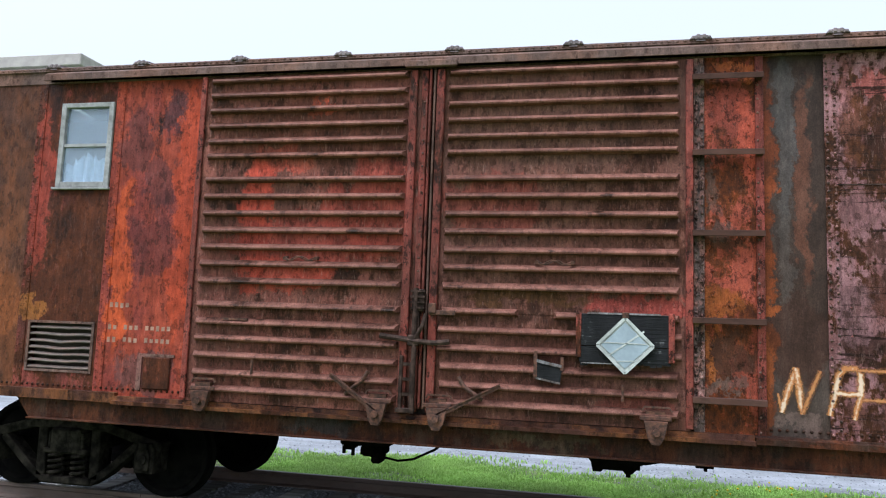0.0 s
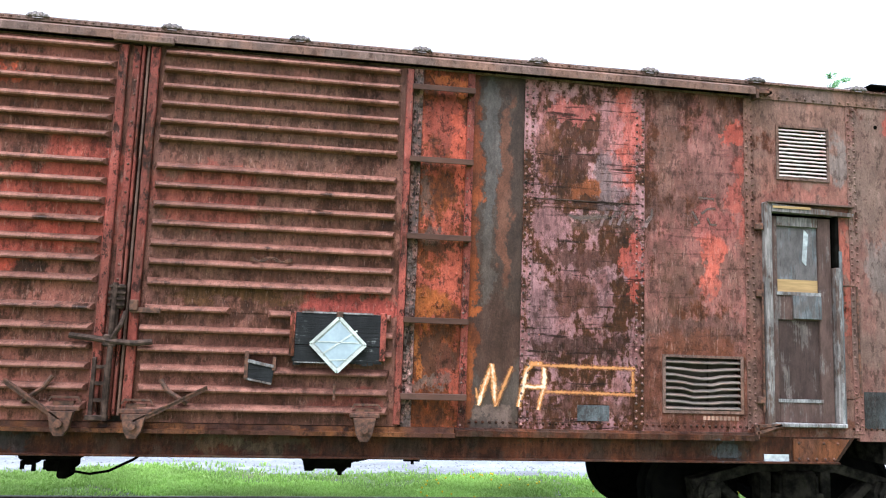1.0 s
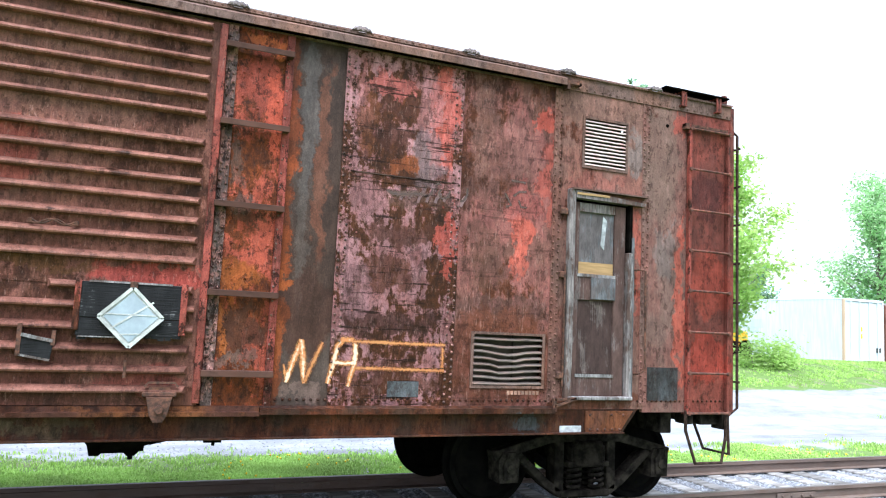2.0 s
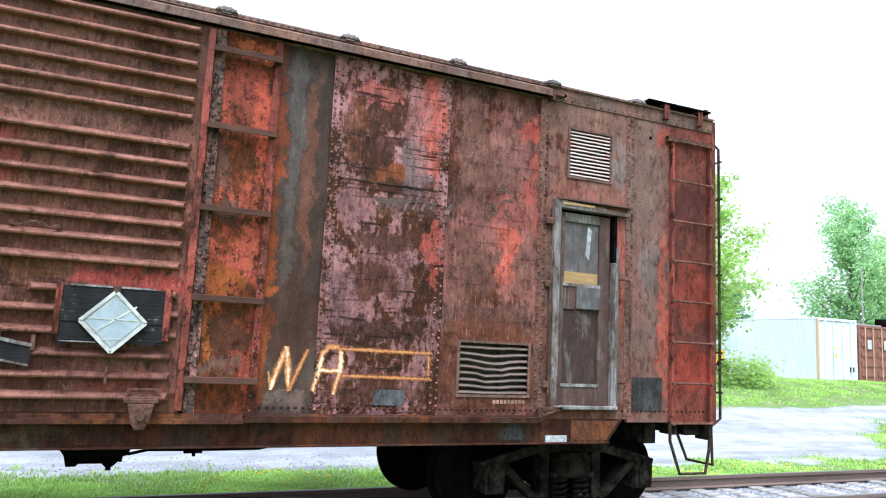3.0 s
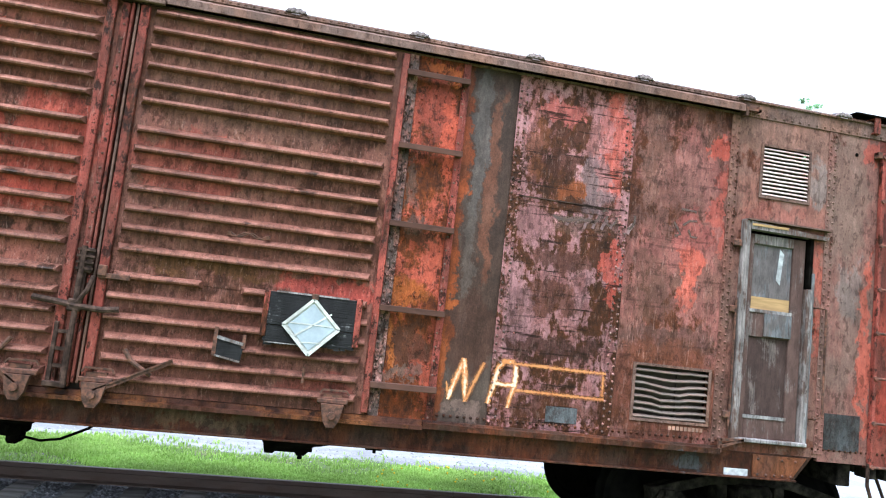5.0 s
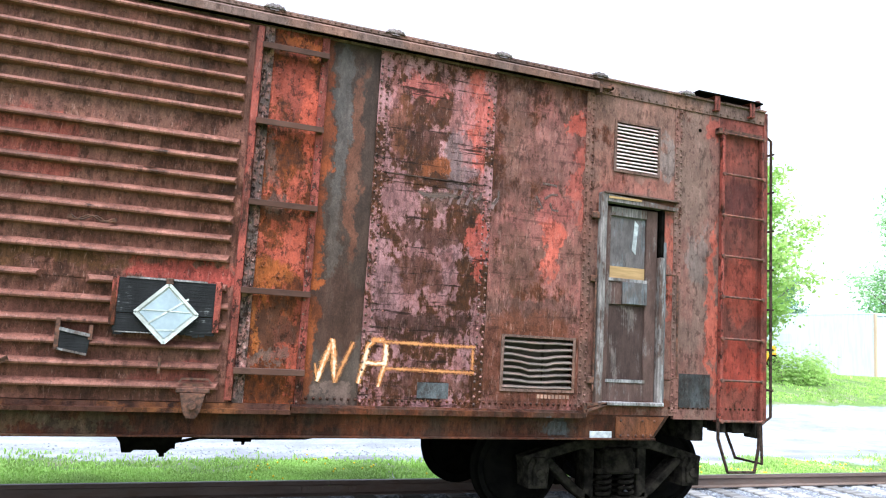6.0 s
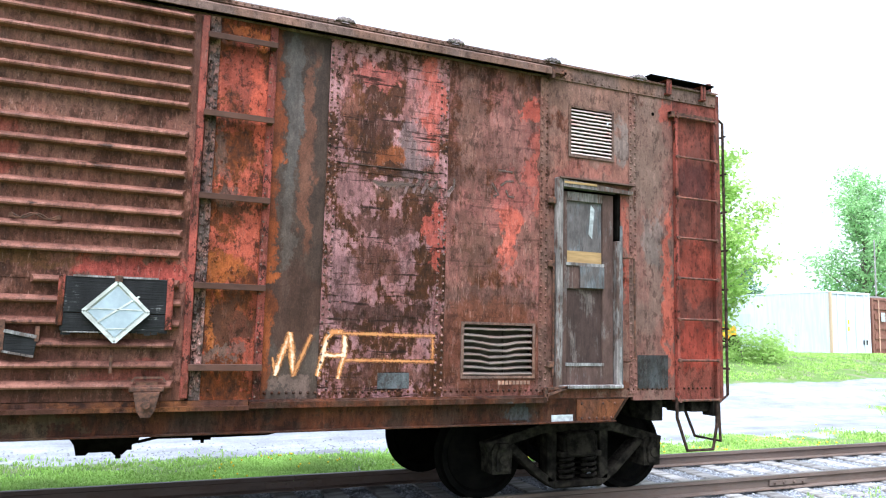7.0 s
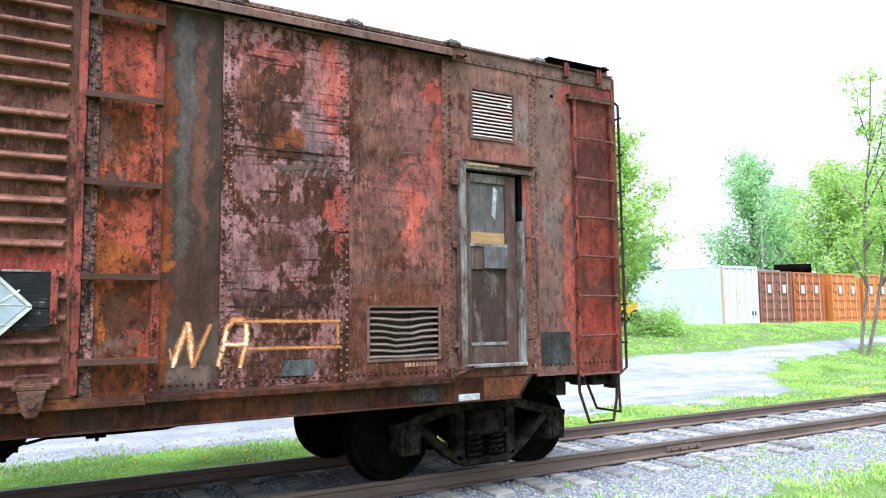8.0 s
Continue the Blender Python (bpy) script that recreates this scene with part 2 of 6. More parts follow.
RUSTS = (RUST_DARK, RUST, (0.17, 0.056, 0.020))
ORANGES = ((0.055, 0.020, 0.012), (0.21, 0.062, 0.018), RUST_ORANGE)
m_brown = weathered("brown_steel", RUSTS, ((0.115, 0.052, 0.032), (0.15, 0.060, 0.028)), 0.75, gain=1.0, seed=1, streak=0.45, patches=[(-5.8, 1.8, 0.4, 0.35, (0.21, 0.075, 0.025), 0.7)])
m_window = weathered("red_brown_steel", RUSTS, ((0.23, 0.066, 0.052), (0.12, 0.046, 0.034)), 0.42, gain=0.95, seed=2, patches=[(-5.3, 2.9, 0.10, 0.8, (0.34, 0.07, 0.045), 0.75), (-5.0, 1.9, 0.35, 0.3, RUST, 0.8), (-5.35, 1.78, 0.22, 0.1, (0.36, 0.15, 0.04), 0.8), (-4.75, 2.4, 0.2, 0.4, RUST, 0.7)])
m_bright = weathered("bright_red_steel", (RUST_DARK, RUST, MAROON), ((0.25, 0.060, 0.046), (0.31, 0.070, 0.038)), 0.80, gain=0.9, seed=3, scale=0.8, upright=0.3,
                     patches=[(-3.95, 3.62, 0.16, 0.2, (0.075, 0.040, 0.046), 0.75), (-4.3, 3.35, 0.18, 0.3, (0.085, 0.042, 0.046), 0.6), (-4.05, 2.95, 0.16, 0.3, (0.11, 0.045, 0.048), 0.65), (-3.78, 2.7, 0.12, 1.2, ORANGE_RED, 0.8), (-4.4, 2.2, 0.10, 0.8, (0.5, 0.10, 0.025), 0.8),
                              (-4.1, 2.35, 0.28, 0.3, (0.13, 0.040, 0.038), 0.7), (-4.05, 1.25, 0.3, 0.2, (0.14, 0.075, 0.072), 0.7)])
m_door = weathered("door_steel", (RUST_DARK, (0.085, 0.036, 0.023), RUST), ((0.138, 0.064, 0.050), (0.108, 0.054, 0.040)), 0.58, gain=1.5, seed=4, upright=0.6, streak=0.6, speck=0.5, pale=0.3,
                   # the dark patch at z 1.12 also paints shade along the door's foot
                   patches=[(-1.0, 2.75, 0.45, 0.25, (0.23, 0.056, 0.042), 0.5), (0.2, 1.95, 0.4, 0.12, (0.24, 0.052, 0.040), 0.8), (-0.75, 1.35, 0.6, 0.4, (0.115, 0.048, 0.038), 0.55), (0.1, 1.12, 0.8, 0.10, (0.085, 0.036, 0.024), 0.7),
                            (-0.7, 1.98, 0.55, 0.07, (0.085, 0.042, 0.018), 0.8), (0.15, 1.24, 0.3, 0.08, (0.19, 0.052, 0.042), 0.5), (-0.2, 2.3, 0.6, 0.3, (0.11, 0.048, 0.036), 0.5), (-0.5, 3.4, 0.8, 0.35, (0.130, 0.070, 0.054), 0.6)])
m_door_left = weathered("door_steel_red", (RUST_DARK, (0.085, 0.036, 0.023), RUST), ((0.155, 0.062, 0.048), (0.118, 0.053, 0.040)), 0.62, gain=1.6, seed=6, upright=0.6, streak=0.55, speck=0.5, pale=0.28,
                        patches=[(-2.85, 3.12, 0.28, 0.12, (0.34, 0.070, 0.045), 0.75), (-3.05, 2.65, 0.16, 0.65, (0.36, 0.066, 0.040), 0.85), (-2.6, 2.4, 0.75, 0.25, (0.23, 0.050, 0.038), 0.7), (-2.75, 2.15, 0.45, 0.14, (0.31, 0.060, 0.038), 0.7), (-2.35, 2.75, 0.14, 0.25, (0.28, 0.058, 0.042), 0.6),
                                 (-2.5, 3.62, 0.12, 0.05, (0.40, 0.085, 0.05), 0.8), (-1.9, 2.7, 0.3, 0.5, (0.25, 0.052, 0.036), 0.6), (-2.6, 3.35, 0.8, 0.3, (0.105, 0.042, 0.028), 0.6)])
m_stile = weathered("stile_paint", RUSTS, ((0.26, 0.072, 0.055), (0.17, 0.056, 0.043)), 0.62, speck=0.9, pale=0.3, gain=1.0, seed=7, upright=0.2, streak=0.4)
m_orange = weathered("orange_rust", ((0.036, 0.015, 0.009), (0.15, 0.046, 0.015), (0.32, 0.090, 0.018)), ((0.34, 0.090, 0.055), (0.25, 0.066, 0.038)), 0.44, gain=0.84, seed=8, scale=2.3, upright=0.8, streak=0.3, speck=0.7,
                     patches=[(0.85, 3.5, 0.20, 0.25, (0.33, 0.085, 0.060), 0.75), (0.9, 3.86, 0.2, 0.07, (0.42, 0.13, 0.04), 0.8), (0.98, 3.3, 0.06, 0.35, (0.46, 0.105, 0.060), 0.8), (0.75, 2.88, 0.07, 0.18, (0.11, 0.080, 0.068), 0.6), (0.80, 2.55, 0.10, 0.12, (0.10, 0.07, 0.06), 0.7),
                              (0.96, 2.25, 0.12, 0.22, (0.44, 0.11, 0.070), 0.75), (0.80, 2.0, 0.16, 0.16, (0.30, 0.098, 0.020), 0.75), (0.82, 2.4, 0.12, 0.06, (0.12, 0.050, 0.028), 0.8), (0.85, 1.6, 0.2, 0.18, (0.10, 0.045, 0.028), 0.8), (0.73, 1.6, 0.04, 0.2, (0.34, 0.115, 0.025), 0.7), (0.8, 1.36, 0.16, 0.05, (0.15, 0.115, 0.10), 0.6)])
m_dark = weathered("dark_steel", ((0.026, 0.016, 0.012), (0.046, 0.026, 0.019), (0.085, 0.040, 0.026)), ((0.054, 0.034, 0.026), (0.060, 0.045, 0.038)), 0.65, gain=1.55, seed=9, scale=0.8, upright=0.15, soft=0.08, streak=0.35, speck=0.12, rough=(0.4, 0.7), bump=0.2, pale=0.05, bend=0.34,
                   patches=[(1.27, 3.3, 0.07, 0.7, (0.092, 0.086, 0.085), 0.5), (1.27, 2.3, 0.05, 0.6, (0.090, 0.074, 0.066), 0.5), (1.395, 2.95, 0.055, 0.8, (0.15, 0.058, 0.034), 0.5), (1.50, 2.9, 0.07, 1.2, (0.044, 0.028, 0.022), 0.7), (1.3, 1.14, 0.20, 0.05, (0.14, 0.095, 0.082), 0.5), (1.36, 1.75, 0.22, 0.32, (0.050, 0.026, 0.019), 0.8),
                            (1.10, 2.6, 0.085, 1.7, (0.105, 0.033, 0.013), 0.95), (1.11, 2.2, 0.09, 0.22, (0.17, 0.048, 0.014), 0.9), (1.115, 1.98, 0.105, 0.07, (0.21, 0.062, 0.016), 0.9), (1.10, 2.62, 0.095, 0.10, (0.15, 0.044, 0.015), 0.9), (1.11, 2.88, 0.095, 0.11, (0.18, 0.050, 0.016), 0.9), (1.10, 3.18, 0.09, 0.10, (0.14, 0.042, 0.016), 0.85), (1.11, 3.45, 0.10, 0.14, (0.16, 0.045, 0.018), 0.85), (1.10, 1.5, 0.10, 0.2, (0.20, 0.060, 0.018), 0.85)])
m_mauve = weathered("peeling_mauve", ((0.026, 0.012, 0.007), (0.085, 0.033, 0.014), (0.14, 0.050, 0.016)), ((0.275, 0.15, 0.155), (0.22, 0.105, 0.102)), 0.49, gain=1.08, seed=10, scale=2.2, upright=0.7, soft=0.02, streak=0.55, speck=0.5, scrape=0.9, pale=0.35, bump=0.6,
                    patches=[(2.42, 3.45, 0.11, 0.5, (0.34, 0.092, 0.072), 0.8), (2.28, 3.55, 0.10, 0.3, (0.29, 0.14, 0.14), 0.6), (1.70, 3.45, 0.07, 0.4, (0.30, 0.13, 0.125), 0.55), (2.5, 2.4, 0.06, 0.35, (0.36, 0.085, 0.062), 0.8), (1.95, 3.22, 0.28, 0.09, (0.070, 0.028, 0.018), 0.85), (1.95, 3.48, 0.26, 0.06, (0.070, 0.028, 0.018), 0.7),
                             (2.1, 2.42, 0.34, 0.10, (0.085, 0.035, 0.022), 0.8), (2.0, 2.12, 0.22, 0.14, (0.095, 0.038, 0.022), 0.75), (2.2, 2.74, 0.30, 0.06, (0.090, 0.050, 0.036), 0.7), (1.75, 3.3, 0.10, 0.25, (0.13, 0.050, 0.020), 0.7), (1.8, 2.7, 0.17, 0.16, (0.25, 0.13, 0.135), 0.75), (1.95, 3.66, 0.2, 0.10, (0.33, 0.105, 0.095), 0.7),
                             (2.05, 1.70, 0.42, 0.10, (0.060, 0.026, 0.018), 0.85), (2.1, 1.22, 0.45, 0.10, (0.085, 0.035, 0.020), 0.7), (1.75, 1.95, 0.16, 0.20, (0.21, 0.115, 0.12), 0.6), (2.1, 3.0, 0.12, 0.08, (0.23, 0.075, 0.028), 0.6), (2.3, 3.1, 0.12, 0.3, (0.17, 0.125, 0.135), 0.6)])
m_mixed = weathered("red_grey_steel", (RUST_DARK, (0.098, 0.035, 0.016), (0.15, 0.052, 0.020)), ((0.20, 0.085, 0.074), (0.125, 0.062, 0.050)), 0.54, scrape=0.35, pale=0.28, gain=1.08, seed=11, scale=1.1, upright=0.45, streak=0.35,
                    patches=[(3.20, 2.46, 0.11, 0.22, (0.32, 0.085, 0.060), 0.9), (3.22, 2.22, 0.07, 0.12, (0.28, 0.08, 0.058), 0.8), (3.42, 3.60, 0.09, 0.10, (0.34, 0.080, 0.056), 0.85), (3.46, 3.05, 0.05, 0.4, (0.30, 0.078, 0.058), 0.65), (2.85, 2.3, 0.2, 0.28, (0.105, 0.056, 0.042), 0.6),
                             (2.80, 3.4, 0.14, 0.4, (0.19, 0.105, 0.088), 0.55), (3.05, 1.85, 0.45, 0.14, (0.085, 0.046, 0.038), 0.75), (3.05, 1.42, 0.62, 0.42, (0.100, 0.038, 0.022), 0.8), (3.1, 3.25, 0.28, 0.30, (0.23, 0.115, 0.10), 0.55), (3.2, 2.8, 0.2, 0.2, (0.27, 0.085, 0.075), 0.6)])
m_doorcol = weathered("brown_red_steel", RUSTS, ((0.132, 0.076, 0.062), (0.145, 0.071, 0.056)), 0.68, gain=1.45, seed=12, upright=0.5, patches=[(4.47, 2.4, 0.05, 0.6, (0.27, 0.066, 0.045), 0.5), (4.0, 1.06, 0.6, 0.08, (0.10, 0.038, 0.022), 0.8), (4.0, 3.8, 0.6, 0.2, (0.13, 0.078, 0.062), 0.7), (4.45, 3.4, 0.1, 0.2, (0.13, 0.115, 0.11), 0.6), (4.0, 3.1, 0.3, 0.08, (0.19, 0.066, 0.052), 0.4)])
m_greyred = weathered("grey_red_steel", RUSTS, ((0.132, 0.084, 0.071), (0.145, 0.075, 0.063)), 0.7, gain=1.45, seed=13, upright=0.25, streak=0.35, patches=[(4.75, 3.4, 0.2, 0.6, (0.135, 0.090, 0.074), 0.7), (4.98, 2.0, 0.06, 0.9, (0.30, 0.068, 0.042), 0.6), (4.98, 3.78, 0.08, 0.1, (0.28, 0.065, 0.045), 0.6), (4.8, 2.5, 0.08, 0.3, (0.125, 0.11, 0.105), 0.5)])
m_endred = weathered("end_red_steel", RUSTS, ((0.205, 0.064, 0.048), (0.135, 0.050, 0.039)), 0.72, gain=0.86, seed=14, upright=0.5, streak=0.4, patches=[(5.35, 2.2, 0.25, 0.3, (0.28, 0.062, 0.040), 0.6), (5.3, 3.1, 0.25, 0.22, (0.085, 0.030, 0.028), 0.7), (5.35, 1.5, 0.25, 0.25, (0.28, 0.052, 0.034), 0.7)])
m_joint = weathered("mottled_joint_steel", (RUST_DARK, (0.045, 0.035, 0.032), RUST), ((0.20, 0.105, 0.090), (0.085, 0.062, 0.056)), 0.66, scale=5.0, upright=0.6, streak=0.2, speck=0.9, pale=0.6, gain=1.35, seed=24)
m_trim = weathered("trim_steel", (RUST_DARK, (0.085, 0.045, 0.034), RUST), ((0.12, 0.070, 0.054), (0.105, 0.070, 0.060)), 0.74, gain=1.55, seed=15, upright=1.0, streak=0.3)
m_sill = weathered("sill_steel", (RUST_DARK, RUST, (0.22, 0.085, 0.028)), ((0.15, 0.056, 0.026), (0.090, 0.050, 0.034)), 0.5, gain=0.6, seed=16, upright=0.3, streak=0.6,
                   patches=[(-2.4, 0.9, 0.3, 0.08, (0.055, 0.055, 0.056), 0.7), (-0.5, 0.88, 0.5, 0.05, (0.15, 0.12, 0.075), 0.5), (1.7, 0.9, 0.5, 0.09, (0.16, 0.052, 0.022), 0.7), (3.3, 0.88, 0.15, 0.07, (0.10, 0.105, 0.11), 0.7)])
m_ledge = weathered("ledge_steel", (RUST_DARK, RUST, (0.30, 0.13, 0.04)), ((0.24, 0.10, 0.04), (0.125, 0.056, 0.038)), 0.6, gain=0.58, seed=17, streak=0.2)
m_roof = weathered("roof_steel", (RUST_DARK, (0.085, 0.05, 0.04), RUST), (BROWN, GREY), 0.6, gain=1.3, seed=18, upright=1.0)
m_cap = plain("roof_cap_steel", (0.24, 0.205, 0.215), 0.7, 0.0, 0.5, 34, 0.5, second=(0.12, 0.092, 0.09))
m_greyplate = weathered("grey_plate", (RUST_DARK, SLATE, GREY), ((0.085, 0.090, 0.095), SLATE), 0.75, seed=19, upright=0.25)
# near-black, glossless tones put the shade under the car into the iron
m_black = plain("near_black_iron", (0.004, 0.0035, 0.003), 0.7, 0.0, 0.5, 14, 0.3, gloss=0.0)
m_truck = plain("grimy_shaded_cast_iron", (0.011, 0.010, 0.009), 0.75, 0.0, 0.5, 12, 0.4, second=(0.019, 0.016, 0.013), gloss=0.0)
m_wheel = plain("shaded_wheel_steel", (0.005, 0.005, 0.005), 0.6, 0.0, 0.4, 9, 0.25, second=(0.005, 0.0045, 0.004), gloss=0.0)
m_iron = plain("rusty_bar", (0.060, 0.038, 0.031), 0.7, 0.0, 0.4, 25, 0.3, second=(0.095, 0.044, 0.030))
m_grip = plain("worn_ladder_steel", (0.085, 0.05, 0.042), 0.7, 0.0, 0.4, 25, 0.3, second=(0.13, 0.050, 0.036))
m_rib = weathered("rib_steel", (RUST_DARK, (0.11, 0.052, 0.036), RUST), ((0.175, 0.086, 0.066), (0.14, 0.066, 0.050)), 0.70, gain=1.2, seed=5, upright=1.0, streak=0.3, speck=0.4, pale=0.25, bump=0.4)
m_latch = plain("black_greasy_iron", (0.026, 0.017, 0.014), 0.65, 0.0, 0.45, 22, 0.35, second=(0.048, 0.030, 0.024))
m_paper = plain("torn_grey_paper", (0.30, 0.315, 0.325), 0.9, 0.0, 0.3, 20, 0.2)
m_rung = plain("worn_rung_steel", (0.085, 0.046, 0.036), 0.7, 0.0, 0.4, 22, 0.3, (0.4, 1, 1), second=(0.055, 0.027, 0.020))


def old_wood(name, bare, paint, cover, grain=(2.4, 2.4, 0.10), seed=0.0, bump=0.7):
    """Weathered wood: open grain, and old paint that has flaked from part of it."""
    m = Mat(name)
    fibre, crack = m.noise(26, 5, 0.7, grain, seed), m.noise(60, 3, 0.6, grain, 5 + seed)
    blot = m.noise(4.5, 6, 0.68, (1, 1, 0.55), 9 + seed)
    col = m.mix(m.step(fibre, 0.34, 0.64), tuple(c * 0.42 for c in bare), bare)
    edge = 0.5 + (0.5 - cover) * 0.36
    hold = m.math("MULTIPLY_ADD", fibre, 0.4, m.math("MULTIPLY", blot, 0.6))
    col = m.mix(m.step(hold, edge - 0.025, edge + 0.025), col, paint)
    col = m.mix(m.math("MULTIPLY", m.step(crack, 0.60, 0.68), 0.75), col, (0.018, 0.013, 0.012))
    col = m.mix(0.8, col, m.shade(m.noise(11, 4, 0.7, (1, 1, 0.5), 14 + seed), 0.65, 1.35), "MULTIPLY")
    return m.done(col, 0.88, 0.0, m.math("MULTIPLY_ADD", crack, -0.6, fibre), bump, 0.010, 0.15)


m_wood = old_wood("weathered_wood", (0.21, 0.185, 0.18), (0.075, 0.048, 0.040), 0.42, seed=1)
m_leaf_wood = old_wood("flaking_door_wood", (0.21, 0.17, 0.162), (0.070, 0.042, 0.036), 0.64, seed=2)
m_woodred = old_wood("flaked_brown_panel", (0.165, 0.13, 0.12), (0.042, 0.026, 0.023), 0.64, seed=3)
m_woodgrey = old_wood("grey_board", (0.15, 0.155, 0.165), (0.085, 0.074, 0.074), 0.5, seed=4, bump=0.4)
m_fresh = plain("bare_yellow_wood", (0.27, 0.175, 0.085), 0.7, 0.0, 0.2, 16, 0.2, (0.2, 1, 3))
m_blackwood = old_wood("black_weathered_board", (0.30, 0.30, 0.305), (0.013, 0.013, 0.014), 0.80, (0.10, 1, 2.2), 6)
m_boardedge = old_wood("grey_split_edge", (0.26, 0.245, 0.245), (0.10, 0.08, 0.074), 0.45, (1.6, 1.6, 0.3), 7)
m_placard = plain("faded_placard", (0.25, 0.295, 0.33), 0.45, 0.0, 0.16, 6, 0.1)
m_placardrim = plain("placard_rim", (0.35, 0.36, 0.345), 0.5, 0.0, 0.22, 14, 0.1)
m_white = plain("white_paint", (0.46, 0.49, 0.50), 0.6, 0.0, 0.2, 10, 0.15)
m_slat = plain("louver_slat", (0.14, 0.118, 0.105), 0.65, 0.0, 0.35, 16, 0.25, (0.5, 1, 2), second=(0.11, 0.072, 0.06))
m_slatred = plain("painted_slat", (0.44, 0.39, 0.37), 0.6, 0.0, 0.25, 12, 0.2, (0.6, 1, 1), second=(0.32, 0.20, 0.18))
m_frame = plain("aluminium_frame", (0.25, 0.245, 0.24), 0.5, 0.0, 0.25, 18, 0.15)
m_curtain = plain("dusty_white_sheet", (0.40, 0.43, 0.45), 0.9, 0.0, 0.25, 9, 0.3, (3, 1, 0.4))
# dark colour stands for the unlit inside of the car
m_inside = plain("shade_toned_interior", (0.035, 0.028, 0.024), 0.9, 0.0, 0.3, 4, 0.1)
m_ghost = plain("worn_lettering", (0.21, 0.14, 0.142), 0.8, 0.0, 0.5, 40, 0.2, second=(0.10, 0.055, 0.048))
m_stencil = plain("stencil_paint", (0.34, 0.22, 0.17), 0.8, 0.0, 0.5, 40, 0.1, second=(0.20, 0.09, 0.06))
m_rail = plain("rail_side_rust", (0.160, 0.124, 0.108), 0.7, 0.0, 0.35, 16, 0.25, (0.3, 1, 1), second=(0.085, 0.060, 0.049))
m_railtop = plain("rail_head", (0.12, 0.105, 0.098), 0.45, 0.3, 0.25, 10, 0.08, (0.1, 1, 1))

mg = Mat("sky_tinted_window_glass")
mg.bsdf.inputs["Transmission Weight"].default_value = 0.85
# the blue tint puts the sky's reflection into the glass colour
m_glass = mg.done((0.62, 0.75, 0.88), 0.04, 0.0, spec=0.8)

mt = Mat("sleeper_wood")
tr = mt.random()
tg = mt.noise(14, 5, 0.65, (0.15, 1.2, 1))
tw = mt.mix(mt.step(tg, 0.35, 0.65), (0.13, 0.120, 0.112), (0.30, 0.290, 0.283))
m_tie = mt.done(mt.mix(1.0, tw, mt.step(tr, 0.0, 1.0, 0.6, 1.35), "MULTIPLY"), 0.9, 0.0, tg, 0.5, 0.015)


def spray(name, core, rim, strength=1.0):
    m = Mat(name)
    e = m.attribute("edge")
    n = m.noise(55, 4, 0.7)
    k = m.noise(5, 3, 0.6, (1, 1, 1), 3.0)
    t = m.math("ADD", e, m.math("MULTIPLY", m.math("SUBTRACT", n, 0.5), 1.3))
    col = m.mix(m.step(m.math("ADD", t, m.math("MULTIPLY", m.math("SUBTRACT", k, 0.5), 1.6)), 0.02, 0.42), core, rim)
    m.put(m.math("MULTIPLY", m.step(t, 1.0, 0.22), strength), m.bsdf.inputs["Alpha"])
    return m.done(col, 0.75)


m_spray = spray("sprayed_letter_paint", (0.66, 0.50, 0.36), (0.44, 0.17, 0.05), 0.9)
m_oldstroke = spray("worn_dark_lettering", (0.050, 0.030, 0.024), (0.085, 0.045, 0.034), 0.9)
m_sprayline = spray("sprayed_line_paint", (0.48, 0.21, 0.07), (0.32, 0.11, 0.03), 0.72)

# ---- the boxcar: its near side lies in the plane y = 0, the rail heads at z = 0 ----
X0, X1, WIDE = -6.43, 5.60, 3.10
Z_FLOOR, Z_SILL, Z_EAVE = 1.0, 0.785, 4.075
car = thing("boxcar", "old riveted steel boxcar with rusty peeling red-brown paint on rails", "boxcar")


def plate(name, x0, x1, z0, z1, material, holes=(), y=0.0, deep=0.04, label=""):
    """A wall plate with right-angled holes, cut into strips round them."""
    xs = sorted({x0, x1, *[h[0] for h in holes], *[h[1] for h in holes]})
    bm = bmesh.new()
    for a, b in zip(xs, xs[1:]):
        gaps = sorted((h[2], h[3]) for h in holes if h[0] < b - 1e-6 and h[1] > a + 1e-6)
        low = z0
        for g0, g1 in gaps + [(z1, z1)]:
            if g0 > low + 1e-6:
                box(bm, a, b, y, y + deep, low, g0)
            low = g1
    bmesh.ops.remove_doubles(bm, verts=bm.verts, dist=1e-5)
    return part(name, bm, material, car, label)


WINDOW, LOUVER_L = (-5.12, -4.60, 2.95, 3.70), (-5.27, -4.62, 1.23, 1.65)
LOUVER_R, VENT, DOORWAY = (2.785, 3.455, 1.20, 1.635), (3.845, 4.305, 3.235, 3.685), (3.74, 4.38, 1.12, 2.92)
TOP = 3.93
plate("side_plate", X0, -5.37, Z_FLOOR, TOP, m_brown, label="brown rusty steel side plate")
plate("side_plate", -5.37, -4.52, Z_FLOOR, TOP, m_window, [WINDOW, LOUVER_L], label="red-brown rusty side plate with window and louver")
plate("side_plate", -4.52, -3.66, Z_FLOOR, TOP, m_bright, label="bright red flaking side plate")
# dark sheet behind the doors, with the shade of the gaps in its colour
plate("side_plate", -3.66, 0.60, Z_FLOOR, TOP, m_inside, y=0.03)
plate("side_plate", 0.60, 1.09, Z_FLOOR, TOP, m_orange, y=-0.012, label="orange rusted narrow plate")
plate("side_plate", 1.09, 1.575, Z_FLOOR, TOP, m_dark, y=0.012, label="dark grey stained plate with jagged orange rust")
